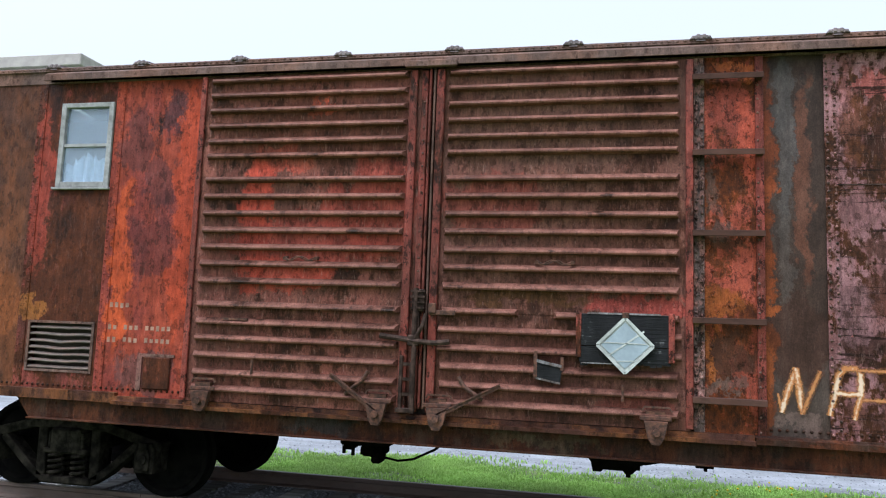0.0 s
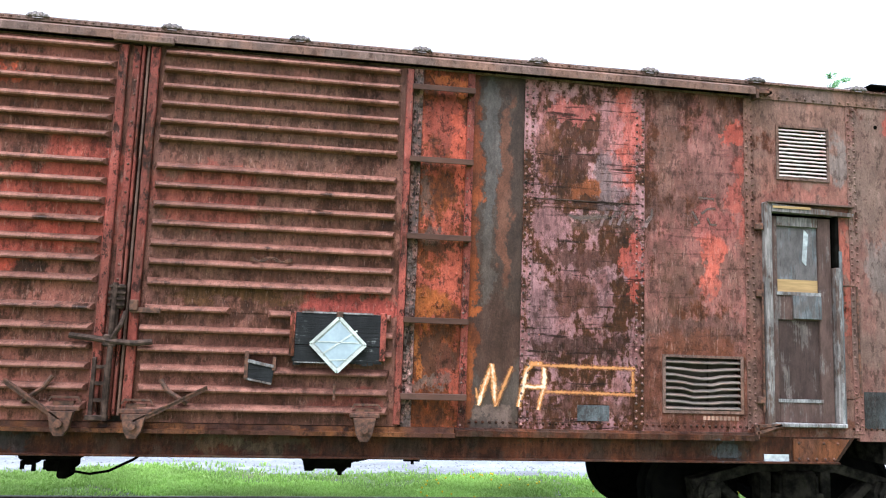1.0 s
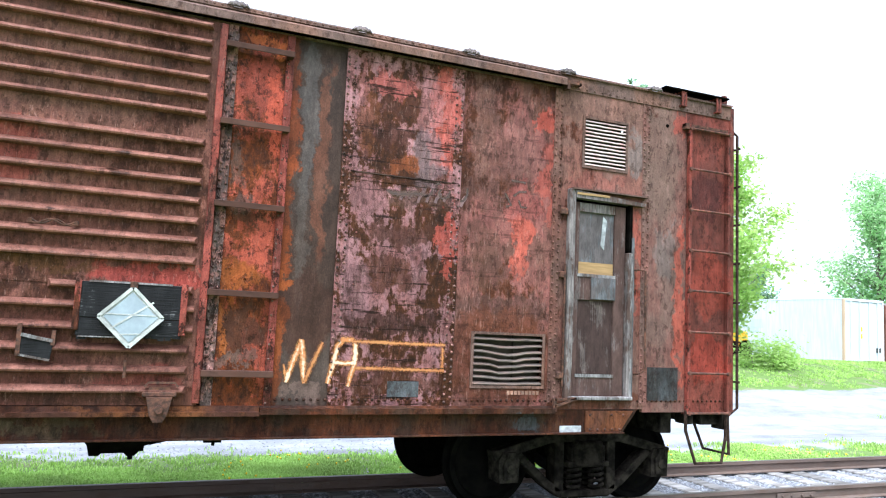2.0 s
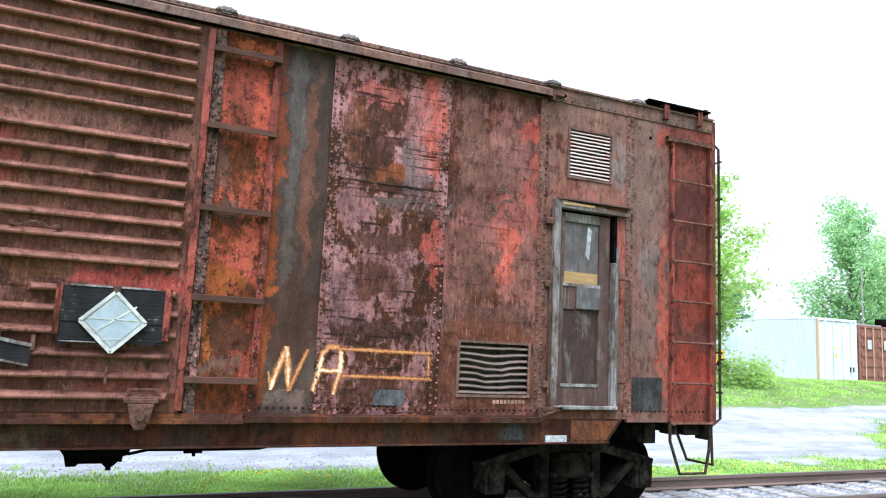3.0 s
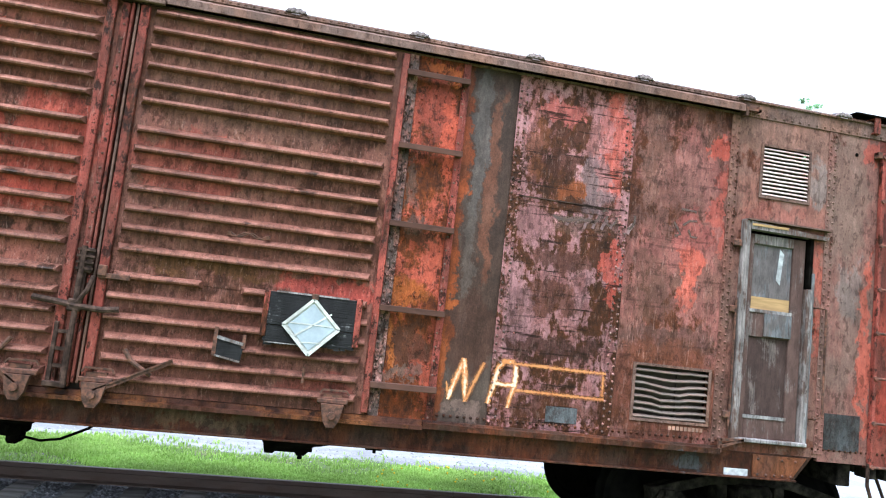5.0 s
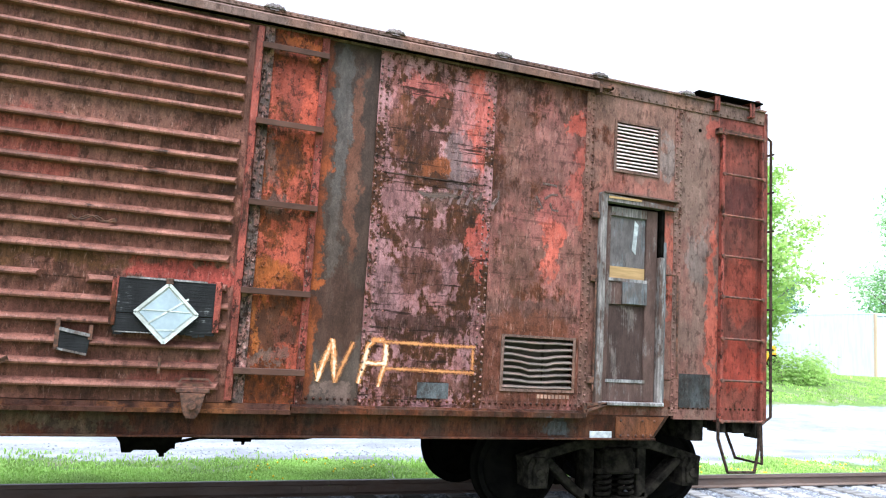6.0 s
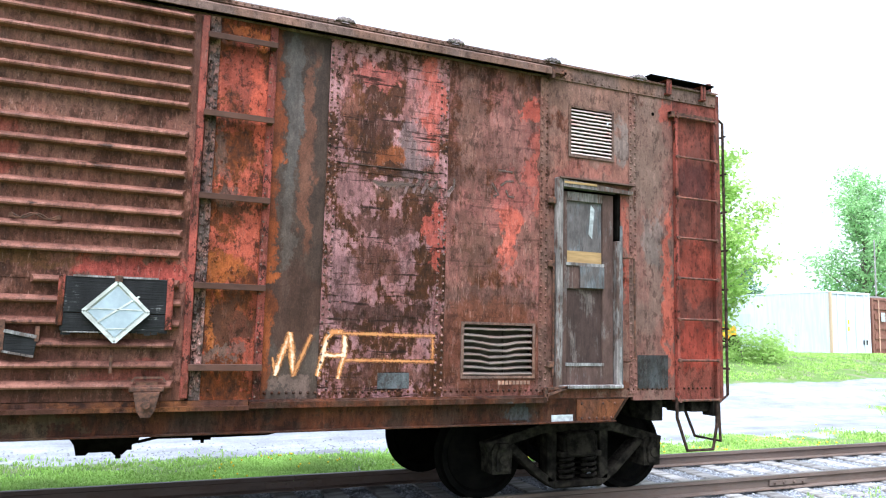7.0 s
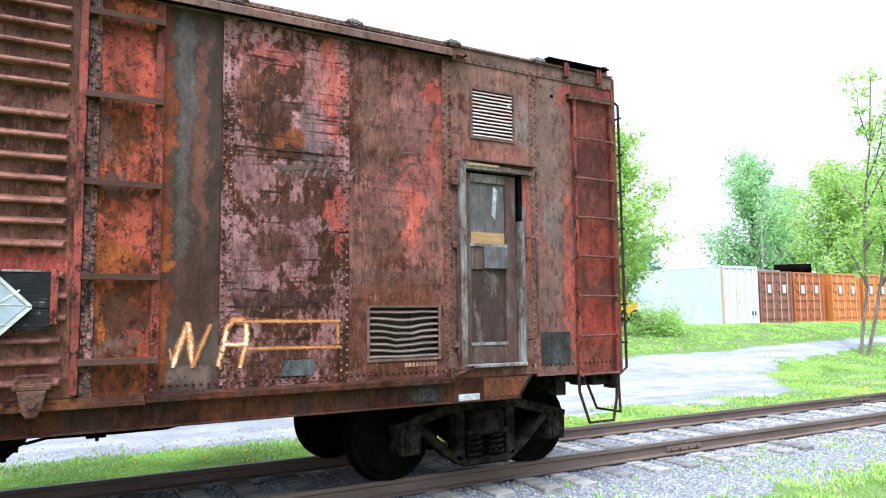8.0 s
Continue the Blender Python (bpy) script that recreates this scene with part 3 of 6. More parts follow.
plate("side_plate", 1.575, 2.555, Z_FLOOR, TOP, m_mauve, label="peeling mauve paint over dark rust")
plate("side_plate", 2.555, 3.56, Z_FLOOR, TOP, m_mixed, [LOUVER_R], label="mottled red and grey flaking plate")
plate("side_plate", 3.56, 4.55, Z_FLOOR, TOP, m_doorcol, [VENT, DOORWAY], label="brown plate with doorway and vent")
plate("side_plate", 4.55, 5.045, Z_FLOOR - 0.03, TOP, m_greyred, label="streaked grey-red plate")
plate("side_plate", 5.045, X1, Z_FLOOR - 0.05, TOP, m_endred, label="red end plate behind the ladder")
# far side, ends, floor, roof and added dark sheets that stand for the inside's shade
part("far_wall", boxes((X0, X1, WIDE - 0.05, WIDE, Z_FLOOR, Z_EAVE)), m_brown, car)
for x in (X0, X1 - 0.05):
    bm = boxes((x, x + 0.05, 0.042, WIDE - 0.052, Z_FLOOR, 4.2))
    for k in range(11):
        z = 1.2 + k * 0.26
        out = x + 0.05 if x > 0 else x
        d = 0.05 if x > 0 else -0.05
        a = [bm.verts.new((out, y, z + dz)) for y in (0.15, WIDE - 0.15) for dz in (-0.09, 0.09)]
        b = [bm.verts.new((out + d, y, z)) for y in (0.25, WIDE - 0.25)]
        for f in ((a[0], a[2], b[1], b[0]), (a[1], b[0], b[1], a[3]), (a[0], b[0], a[1]), (a[2], a[3], b[1])):
            bm.faces.new(f)
    part("end_wall", bm, m_endred, car, "corrugated steel end wall")
part("floor_deck", boxes((X0 + 0.06, X1 - 0.06, 0.06, WIDE - 0.06, 0.98, 1.05)), m_black, car)
part("inside_dark_sheet", boxes((-6.3, 5.5, 1.45, 1.5, 1.06, 4.0), (3.2, 3.25, 0.06, 1.44, 1.06, 4.0), (-4.4, -4.35, 0.06, 1.44, 1.06, 4.0)), m_inside, car)
# roof: two shallow slopes with a raised cap over each joint
bm = bmesh.new()
ridge = 4.36
prof = [(-0.03, Z_EAVE - 0.005), (0.0, Z_EAVE + 0.02), (WIDE / 2, ridge), (WIDE, Z_EAVE + 0.02), (WIDE + 0.03, Z_EAVE), (WIDE / 2, ridge - 0.05)]
extrude_x(bm, prof, X0 - 0.02, X1 + 0.03)
roof = part("roof", bm, m_roof, car, "shallow riveted steel roof")
CAPS = [-6.27, -5.26] + [-0.346 + 0.993 * k for k in range(-4, 6)]
for x in CAPS:
    if x > X1 - 0.2:
        continue
    bm = bmesh.new()
    for s in (0, 1):
        pts = [(-0.045, Z_EAVE - 0.015), (0.0, Z_EAVE + 0.045), (WIDE / 2, ridge + 0.03), (WIDE / 2, ridge - 0.02), (0.0, Z_EAVE)]
        if s:
            pts = [(WIDE - y, z) for y, z in pts]
        extrude_x(bm, pts, x - 0.035, x + 0.035)
    prism(bm, [(x - 0.085, Z_EAVE + 0.002), (x - 0.07, Z_EAVE + 0.02), (x - 0.03, Z_EAVE + 0.034), (x + 0.03, Z_EAVE + 0.034), (x + 0.07, Z_EAVE + 0.02), (x + 0.085, Z_EAVE + 0.002)], -0.046, 0.08)
    for q in (-0.055, -0.02, 0.025, 0.06):
        box(bm, x + q - 0.014, x + q + 0.014, -0.052, -0.02, Z_EAVE + 0.004, Z_EAVE + 0.048 - abs(q) * 0.35, 0.006)
    part("roof_cap", bm, m_cap, roof)
# eave plate with its rivets
part("eave_plate", extrude_x(bmesh.new(), [(-0.012, 3.93), (-0.012, 4.055), (-0.03, 4.06), (-0.03, 4.075), (0.05, 4.075), (0.05, 3.93)], X0, X1), m_trim, car)
rng = random.Random(4)


def rivets(places, parent, material=m_trim, r=0.0135, h=0.012):
    ob = part("rivets", domes(places, r, h), material, parent, smooth=True)
    return tagged(ob, kind="stuff")


rivets([(x, -0.012, 3.955) for x in np.arange(3.68, X1, 0.085)] + [(x, -0.03, 4.066) for x in np.arange(X0, X1, 0.06)], car)
# butt straps over the plate joints, with two rows of rivets each
for x, m in ((-5.37, m_window), (-4.52, m_bright), (1.585, m_mauve), (2.555, m_mauve), (3.56, m_doorcol), (4.55, m_greyred)):
    strap = part("butt_strap", boxes((x - 0.045, x + 0.045, -0.007, -0.0005, 1.03, TOP - 0.002), bevel=0.002), m, car)
    # on two straps the rivets' mottled colour also paints their highlights and dark sides
    rivets([(x + s * 0.026, -0.007, z + 0.02 * s) for s in (-1, 1) for z in np.arange(1.08, TOP - 0.03, 0.062)], strap, m_joint if 0 < x < 3 else m, 0.0125 if x > 0 else 0.0105, 0.012 if x > 0 else 0.007)
part("cover_strip", boxes((1.63, 2.51, -0.005, -0.0005, 2.845, 2.875)), m_mauve, car)
rivets([(x, -0.001, 1.075) for x in np.arange(1.14, 5.55, 0.055) if not 3.66 < x < 4.45] + [(x, -0.001, 1.09) for x in np.arange(-6.35, -3.7, 0.055)], car, m_sill)
rivets([(x, -0.001, z) for x in (1.70, 2.44, 2.68, 3.49) for z in np.arange(1.15, 3.9, 0.21)], car, m_mixed, 0.008, 0.005)
rivets([(5.57, -0.001, z) for z in np.arange(1.05, 3.9, 0.075)], car, m_endred, 0.014, 0.012)
part("corner_post", boxes((X1 - 0.005, X1 + 0.045, -0.015, 0.09, 0.97, 4.06), bevel=0.006), m_endred, car)

# side sill with its cut-back ends, and the door ledge above it
bm = prism(bmesh.new(), [(-5.20, Z_SILL), (4.33, Z_SILL), (4.50, 0.998), (-5.37, 0.998)], 0.0, 0.05)
sill = part("side_sill", bm, m_sill, car, "rusty side sill with grey stains")
part("sill_flange", boxes((-5.19, 4.32, -0.055, -0.0005, Z_SILL, Z_SILL + 0.014), bevel=0.003), m_sill, sill)
part("gusset_plate", prism(bmesh.new(), [(3.92, 0.80), (4.30, 0.80), (4.44, 0.985), (3.92, 0.985)], -0.014, -0.001), m_brown, sill)
rivets([(3.97 + 0.08 * k, -0.014, 0.82) for k in range(5)] + [(3.97, -0.014, 0.95), (4.33, -0.014, 0.95), (4.2, -0.014, 0.95)], sill, m_iron, 0.014, 0.012)
rivets([(x + d, -0.001, 0.93) for x in np.arange(-5, 3.6, 0.75) for d in (0, 0.07)], sill, m_sill, 0.014, 0.01)
part("number_plate_blank", boxes((3.655, 3.88, -0.012, -0.001, 0.795, 0.855), bevel=0.003), m_paper, sill, "small plain pale plate")
part("data_patch", boxes((3.24, 3.42, -0.006, -0.001, 0.82, 0.93)), m_greyplate, sill, "grey painted patch")
ledge = part("door_ledge", extrude_x(bmesh.new(), [(0.0, 0.975), (0.0, 1.03), (-0.035, 1.03), (-0.04, 1.017), (-0.088, 1.014), (-0.088, 0.972), (-0.078, 0.972), (-0.078, 1.0), (-0.02, 1.0), (-0.02, 0.975)], 1.02, 3.56), m_sill, car, "lower door track")
part("door_ledge", extrude_x(bmesh.new(), [(0.0, 0.972), (0.0, 1.03), (-0.05, 1.03), (-0.055, 0.995), (-0.10, 0.992), (-0.10, 0.962), (-0.088, 0.962), (-0.088, 0.98), (-0.03, 0.98), (-0.03, 0.972)], -4.30, 1.015), m_ledge, car, "lower door track worn to orange rust")
part("door_ledge", extrude_x(bmesh.new(), [(0.0, 0.97), (0.0, 1.06), (-0.05, 1.055), (-0.05, 0.97)], X0, -4.305), m_ledge, car)
for x in (3.57,):
    bm = beam(bmesh.new(), [(x, -0.05, 1.03), (x + 0.22, -0.05, 1.10)], 0.03, 0.022)
    beam(bm, [(x, -0.05, 1.09), (x + 0.22, -0.05, 1.10)], 0.03, 0.022)
    beam(bm, [(x, -0.05, 0.985), (x, -0.05, 1.10)], 0.03, 0.03)
    part("track_stop", bm, m_iron, car)
# upper door track: a hood the length of both doors' travel
hood = [(0.0, 3.945), (0.0, 4.03), (-0.04, 4.03), (-0.10, 3.995), (-0.10, 3.935), (-0.086, 3.935), (-0.086, 3.975), (-0.012, 3.985), (-0.012, 3.945)]
track = part("door_hood", extrude_x(bmesh.new(), hood, -5.30, 3.58), m_trim, car, "upper door track hood")
part("track_stop", boxes((3.585, 3.74, -0.09, -0.06, 3.955, 3.975), (3.585, 3.61, -0.10, -0.02, 3.90, 4.0), (3.61, 3.74, -0.05, -0.02, 3.985, 4.005), (3.715, 3.74, -0.09, -0.013, 3.955, 4.005)), m_iron, car)
part("hood_splice", boxes((-1.74, -1.295, -0.135, -0.10, 3.91, 3.965), bevel=0.005), m_trim, track)
part("roof_line_strip", boxes((X0, 3.55, -0.034, -0.031, 4.045, 4.058)), m_trim, track)

# ---- the two ribbed doors ----
RIBS = [3.87, 3.735, 3.595, 3.455, 3.315, 3.18, 2.965, 2.815, 2.665, 2.52, 2.37, 2.225, 2.075, 1.87, 1.72, 1.575, 1.43, 1.28, 1.145]


def ribbed_door(x0, x1, material, label, flange_left, flange_right):
    d = part("sliding_door", boxes((x0, x1, -0.045, -0.005, 1.035, 3.915)), material, car, label)
    for i, z in enumerate(RIBS):
        a, b = x0 + flange_left, x1 - flange_right
        w = rng.uniform(-0.006, 0.006)
        prof = [(-0.044, z + 0.034), (-0.078, z + 0.020 + w), (-0.104, z + 0.003 + w), (-0.109, z - 0.007 + w), (-0.104, z - 0.019 + w), (-0.044, z - 0.024)]
        if i == 13 and x0 > -2:
            part("rib", extrude_x(bmesh.new(), prof, a, -0.72, 0.02), m_rib, d, "bent and torn rib")
            part("rib", extrude_x(bmesh.new(), [(y, q - 0.012) for y, q in prof], -0.48, b, 0.02), m_rib, d)
        elif x0 > -2 and i in (14, 15):
            part("rib", extrude_x(bmesh.new(), prof, a, -0.275, 0.004), m_rib, d)
            part("rib", extrude_x(bmesh.new(), prof, 0.425, b, 0.004), m_rib, d)
        else:
            part("rib", extrude_x(bmesh.new(), prof, a, b, 0.02), m_rib, d)
    for z in (3.075, 1.975):
        part("lap_seam", boxes((x0 + 0.06, x1 - 0.06, -0.050, -0.0455, z - 0.11, z)), material, d)
        rivets([(x, -0.050, z - 0.018) for x in np.arange(x0 + 0.1, x1 - 0.06, 0.09)], d, material, 0.009, 0.006)
    rivets([(x, -0.045, zz) for zz in (3.93 - 0.12, 3.0, 1.9) for x in np.arange(x0 + 0.15, x1 - 0.1, 0.18)], d, material, 0.008, 0.005)
    return d


left_door = ribbed_door(-3.63, -1.60, m_door_left, "ribbed steel door with patches of brighter red", 0.055, 0.10)
right_door = ribbed_door(-1.45, 0.565, m_door, "ribbed steel door in dull brown-red", 0.06, 0.06)
part("stile", boxes((-3.655, -3.605, -0.075, -0.046, 1.05, 3.915), bevel=0.006), m_stile, left_door)
part("stile", boxes((-1.70, -1.635, -0.085, -0.046, 1.05, 3.90), bevel=0.006), m_stile, left_door, "bright red door edge")
part("stile", boxes((-1.60, -1.545, -0.07, -0.02, 1.05, 3.90), bevel=0.006), m_stile, left_door)
part("stile", boxes((-1.532, -1.512, -0.09, -0.02, 1.08, 3.90), bevel=0.004), m_stile, left_door)
part("stile", boxes((-1.468, -1.40, -0.085, -0.046, 1.05, 3.90), bevel=0.006), m_stile, right_door, "bright red door edge")
part("stile", boxes((-1.497, -1.479, -0.08, -0.02, 1.08, 3.90), bevel=0.004), m_trim, right_door)
part("stile", boxes((0.53, 0.585, -0.085, -0.046, 1.05, 3.90), bevel=0.006), m_stile, right_door)
rivets([(x, -0.07, z) for x in (-1.572,) for z in np.arange(1.2, 3.85, 0.11)], left_door, m_trim, 0.01, 0.008)
# rivetted joint strip and ladder beside the right door
strip = part("joint_strip", boxes((0.592, 0.672, -0.030, -0.013, 1.03, 3.925), bevel=0.003), m_joint, car, "dark mottled rivetted joint strip")
rivets([(0.632 + s * 0.022, -0.030, z + 0.02 * s) for s in (-1, 1) for z in np.arange(1.08, 3.9, 0.066)], strip, m_joint, 0.014, 0.011)
part("joint_strip", boxes((1.045, 1.105, -0.030, -0.013, 1.0, 3.925), bevel=0.003), m_stile, car)
rivets([(1.062, -0.030, z) for z in np.arange(1.05, 3.9, 0.11)], strip, m_trim, 0.01, 0.008)
rivets([(x, -0.0125, z) for x in (0.73, 1.0) for z in np.arange(1.1, 3.9, 0.19)] + [(0.85, -0.0125, z) for z in (1.75, 1.98, 2.65, 3.3, 3.62)], strip, m_orange, 0.013, 0.01)
for z in (3.745, 3.145, 2.52, 1.858, 1.268):
    bm = boxes((0.575, 1.095, -0.112, -0.104, z - 0.022, z + 0.024), bevel=0.003)
    box(bm, 0.575, 1.095, -0.103, -0.040, z + 0.016, z + 0.024)
    box(bm, 0.585, 0.63, -0.103, -0.031, z - 0.020, z + 0.015)
    box(bm, 1.05, 1.09, -0.103, -0.031, z - 0.020, z + 0.015)
    part("rung", bm, m_rung, car, "flat steel ladder rung")


def roller(x, z, parent):
    bm = boxes((x - 0.115, x + 0.115, -0.115, -0.092, z + 0.05, z + 0.085), bevel=0.006)
    prism(bm, [(x - 0.085, z + 0.05), (x + 0.085, z + 0.05), (x + 0.06, z - 0.07), (x + 0.03, z - 0.12), (x - 0.03, z - 0.12), (x - 0.06, z - 0.07)], -0.155, -0.105)
    box(bm, x - 0.07, x + 0.07, -0.105, -0.046, z + 0.06, z + 0.12)
    tube(bm, [(x, -0.185, z - 0.03), (x, -0.10, z - 0.03)], 0.028, 10)
    beam(bm, [(x - 0.1, -0.11, z + 0.12), (x - 0.08, -0.11, z + 0.15), (x + 0.1, -0.11, z + 0.15), (x + 0.12, -0.11, z + 0.12)], 0.02, 0.014)
    return part("door_roller", bm, m_iron, parent, "cast roller bracket")


roller(-3.42, 1.08, left_door), roller(-1.86, 1.06, left_door), roller(-1.36, 1.05, right_door), roller(0.31, 1.05, right_door)
for (ax, az), (bx, bz), (cx, cz), (dx, dz), door in (((-2.26, 1.32), (-1.84, 1.03), (-1.95, 1.36), (-2.14, 1.17), left_door), ((-0.86, 1.30), (-1.36, 1.04), (-1.20, 1.35), (-1.00, 1.18), right_door)):
    bm = beam(bmesh.new(), [(ax, -0.135, az), (bx, -0.135, bz)], 0.022, 0.034)
    beam(bm, [(ax, -0.150, az + 0.012), (bx, -0.150, bz + 0.012)], 0.010, 0.010)
    part("lock_lever", bm, m_iron, door, "rusty door lever")
    mx, mz = (cx + dx) / 2, (cz + dz) / 2
    part("lever_brace", tube(bmesh.new(), [(cx, -0.105, cz), (mx * 0.5 + cx * 0.5, -0.115, mz * 0.5 + cz * 0.5 - 0.03), (mx, -0.115, mz - 0.02), (dx, -0.10, dz)], 0.017, 7), m_iron, door)
# the latch gear at the meeting of the doors
bm = boxes((-1.60, -1.50, -0.125, -0.086, 1.86, 2.04), bevel=0.006)
for k in range(4):
    box(bm, -1.61, -1.49, -0.14, -0.12, 1.88 + 0.045 * k, 1.895 + 0.045 * k)
box(bm, -1.595, -1.535, -0.12, -0.086, 1.64, 1.86, 0.006)
tube(bm, [(-1.565, -0.13, 2.05), (-1.565, -0.13, 1.05)], 0.02, 8)
part("latch", bm, m_latch, left_door, "heavy rusted door latch")
bm = tube(bmesh.new(), [(-1.86, -0.11, 1.655), (-1.66, -0.12, 1.635), (-1.56, -0.14, 1.62), (-1.40, -0.12, 1.61), (-1.28, -0.11, 1.625)], 0.022, 8)
box(bm, -1.62, -1.53, -0.15, -0.10, 1.58, 1.67, 0.01)
tube(bm, [(-1.48, -0.12, 1.84), (-1.50, -0.15, 1.74), (-1.56, -0.14, 1.64)], 0.018, 8)
part("latch_arm", bm, m_latch, left_door)
part("hasp", boxes((-1.46, -1.24, -0.115, -0.088, 1.835, 1.875), (-1.46, -1.40, -0.13, -0.1, 1.85, 1.93), bevel=0.005), m_iron, right_door)
bm = boxes((-1.69, -1.66, -0.11, -0.086, 1.07, 1.50), (-1.60, -1.56, -0.11, -0.086, 1.07, 1.45), (-1.70, -1.55, -0.14, -0.09, 1.05, 1.085), bevel=0.004)
for z in (1.18, 1.30, 1.42):
    box(bm, -1.66, -1.60, -0.105, -0.086, z, z + 0.025)
part("latch_guide", bm, m_latch, left_door)
for x, door in ((-2.6, left_door), (-0.46, right_door)):
    bm = bmesh.new()
    for s in (-1, 1):
        tube(bm, [(x + 0.14 * t, -0.10 - 0.02 * (1 - t * t), 2.275 + s * 0.018 * math.sin(5 * t + s)) for t in np.linspace(-1, 1, 11)], 0.0055, 6)
    for s in (-1, 1):
        tube(bm, [(x + s * 0.14, -0.05, 2.285), (x + s * 0.14, -0.105, 2.275)], 0.016, 8)
    part("grab_wire", bm, m_iron, door, "twisted wire handle")
for x, z, door in ((-2.98, 1.35, left_door), (0.07, 1.29, right_door)):
    part("pin", tube(bmesh.new(), [(x, -0.1, z + 0.06), (x, -0.1, z - 0.06)], 0.011, 7), m_iron, door)
part("tack_strip", boxes((-3.28, -3.05, -0.10, -0.088, 1.735, 1.755)), m_iron, left_door)

# placard board with its diamond, and the small broken board
bm = boxes((-0.265, 0.41, -0.135, -0.112, 1.64, 1.885), (-0.26, 0.42, -0.133, -0.112, 1.515, 1.636), bevel=0.004)
for k in range(14):
    x = -0.25 + 0.047 * k
    box(bm, x, x + rng.uniform(0.03, 0.06), -0.131, -0.114, 1.515 - rng.uniform(0.004, 0.03), 1.52)
board = part("placard_board", bm, m_blackwood, car, "split black plywood board")
part("board_clip", boxes((-0.285, -0.245, -0.145, -0.046, 1.55, 1.89), bevel=0.004), m_stile, board, "red steel clip")
part("board_clip", boxes((0.40, 0.445, -0.145, -0.046, 1.53, 1.90), bevel=0.004), m_stile, board, "red steel clip")
part("torn_edge", boxes((-0.20, 0.34, -0.140, -0.111, 1.882, 1.895)), m_boardedge, board)
part("torn_edge", boxes((-0.24, 0.05, -0.138, -0.112, 1.505, 1.513)), m_boardedge, board)
cx, cz, hx, hz = 0.082, 1.650, 0.208, 0.208


def diamond(s, y0, y1):
    return prism(bmesh.new(), [(cx - hx * s, cz), (cx, cz + hz * s), (cx + hx * s, cz), (cx, cz - hz * s)], y0, y1)


placard = part("diamond_placard", diamond(1.0, -0.152, -0.141), m_placardrim, board, "faded blue-white diamond placard")
part("placard_face", diamond(0.84, -0.158, -0.1525), m_placard, placard)
bm = bmesh.new()
for a, b in (((cx - hx, cz), (cx, cz + hz)), ((cx, cz + hz), (cx + hx, cz)), ((cx + hx, cz), (cx, cz - hz)), ((cx, cz - hz), (cx - hx, cz))):
    beam(bm, [(a[0], -0.156, a[1]), (b[0], -0.156, b[1])], 0.014, 0.022)
beam(bm, [(cx - 0.13, -0.1595, cz - 0.085), (cx + 0.14, -0.1595, cz + 0.11)], 0.003, 0.012)
beam(bm, [(cx - 0.19, -0.1595, cz + 0.02), (cx + 0.16, -0.1595, cz + 0.015)], 0.003, 0.007)
beam(bm, [(cx - 0.08, -0.1595, cz - 0.12), (cx + 0.08, -0.1595, cz - 0.112)], 0.003, 0.007)
part("placard_rim", bm, m_placardrim, placard)
part("hanger_tab", boxes((0.06, 0.11, -0.165, -0.14, 1.855, 1.90), bevel=0.004), m_iron, placard)
bm = prism(bmesh.new(), [(-0.585, 1.375), (-0.40, 1.34), (-0.385, 1.462), (-0.40, 1.475), (-0.578, 1.505)], -0.115, -0.098)
small = part("card_board", bm, m_blackwood, car, "broken black card board")
bm = beam(bmesh.new(), [(-0.58, -0.118, 1.508), (-0.48, -0.12, 1.487), (-0.39, -0.118, 1.470)], 0.012, 0.022)
beam(bm, [(-0.585, -0.116, 1.374), (-0.40, -0.116, 1.340)], 0.012, 0.014)
part("torn_edge", bm, m_boardedge, small)
for d in ((-0.605, -0.578, -0.122, -0.046, 1.37, 1.58), (-0.40, -0.375, -0.12, -0.046, 1.44, 1.54)):
    part("board_clip", boxes(d), m_iron, small)

# ---- window, louvers, vent ----
x0, x1, z0, z1 = WINDOW
win = part("window", boxes((x0 - 0.022, x0 + 0.03, -0.022, 0.03, z0 - 0.03, z1 + 0.03), (x1 - 0.03, x1 + 0.022, -0.022, 0.03, z0 - 0.03, z1 + 0.03), (x0 + 0.03, x1 - 0.03, -0.022, 0.03, z1 - 0.015, z1 + 0.03), (x0 + 0.03, x1 - 0.03, -0.022, 0.03, z0 - 0.03, z0 + 0.02), bevel=0.004), m_frame, car, "pale metal sash window")
part("meeting_rail", boxes((x0 + 0.03, x1 - 0.03, -0.012, 0.02, 3.305, 3.335), bevel=0.003), m_frame, win)
for a, b, y in ((3.336, z1 - 0.016, 0.012), (z0 + 0.021, 3.304, 0.004)):
    g = part("pane", boxes((x0 + 0.03, x1 - 0.03, y, y + 0.004, a, b)), m_glass, win, "reflecting glass pane, tinted blue for the sky's reflection")
    g.visible_shadow = False
part("window_sill", boxes((x0 - 0.05, x1 + 0.04, -0.04, 0.0, z0 - 0.055, z0 - 0.032), bevel=0.004), m_frame, win)
bm = bmesh.new()
front = [(x0 - 0.05 + k * 0.022, 0.06 + 0.022 * math.sin(k * 1.3) + 0.008 * math.sin(k * 3.1)) for k in range(30)]
va = [bm.verts.new((x, y, z0 - 0.05)) for x, y in front]
vb = [bm.verts.new((x, y, z0 + 0.16 + 0.13 * max(0, math.sin((x - x0) * 6.0)) + 0.03 * math.sin(k * 1.9))) for k, (x, y) in enumerate(front)]
for k in range(29):
    bm.faces.new((va[k], va[k + 1], vb[k + 1], vb[k]))
sheet = part("curtain", bm, m_curtain, win, "dusty white sheet behind the glass")
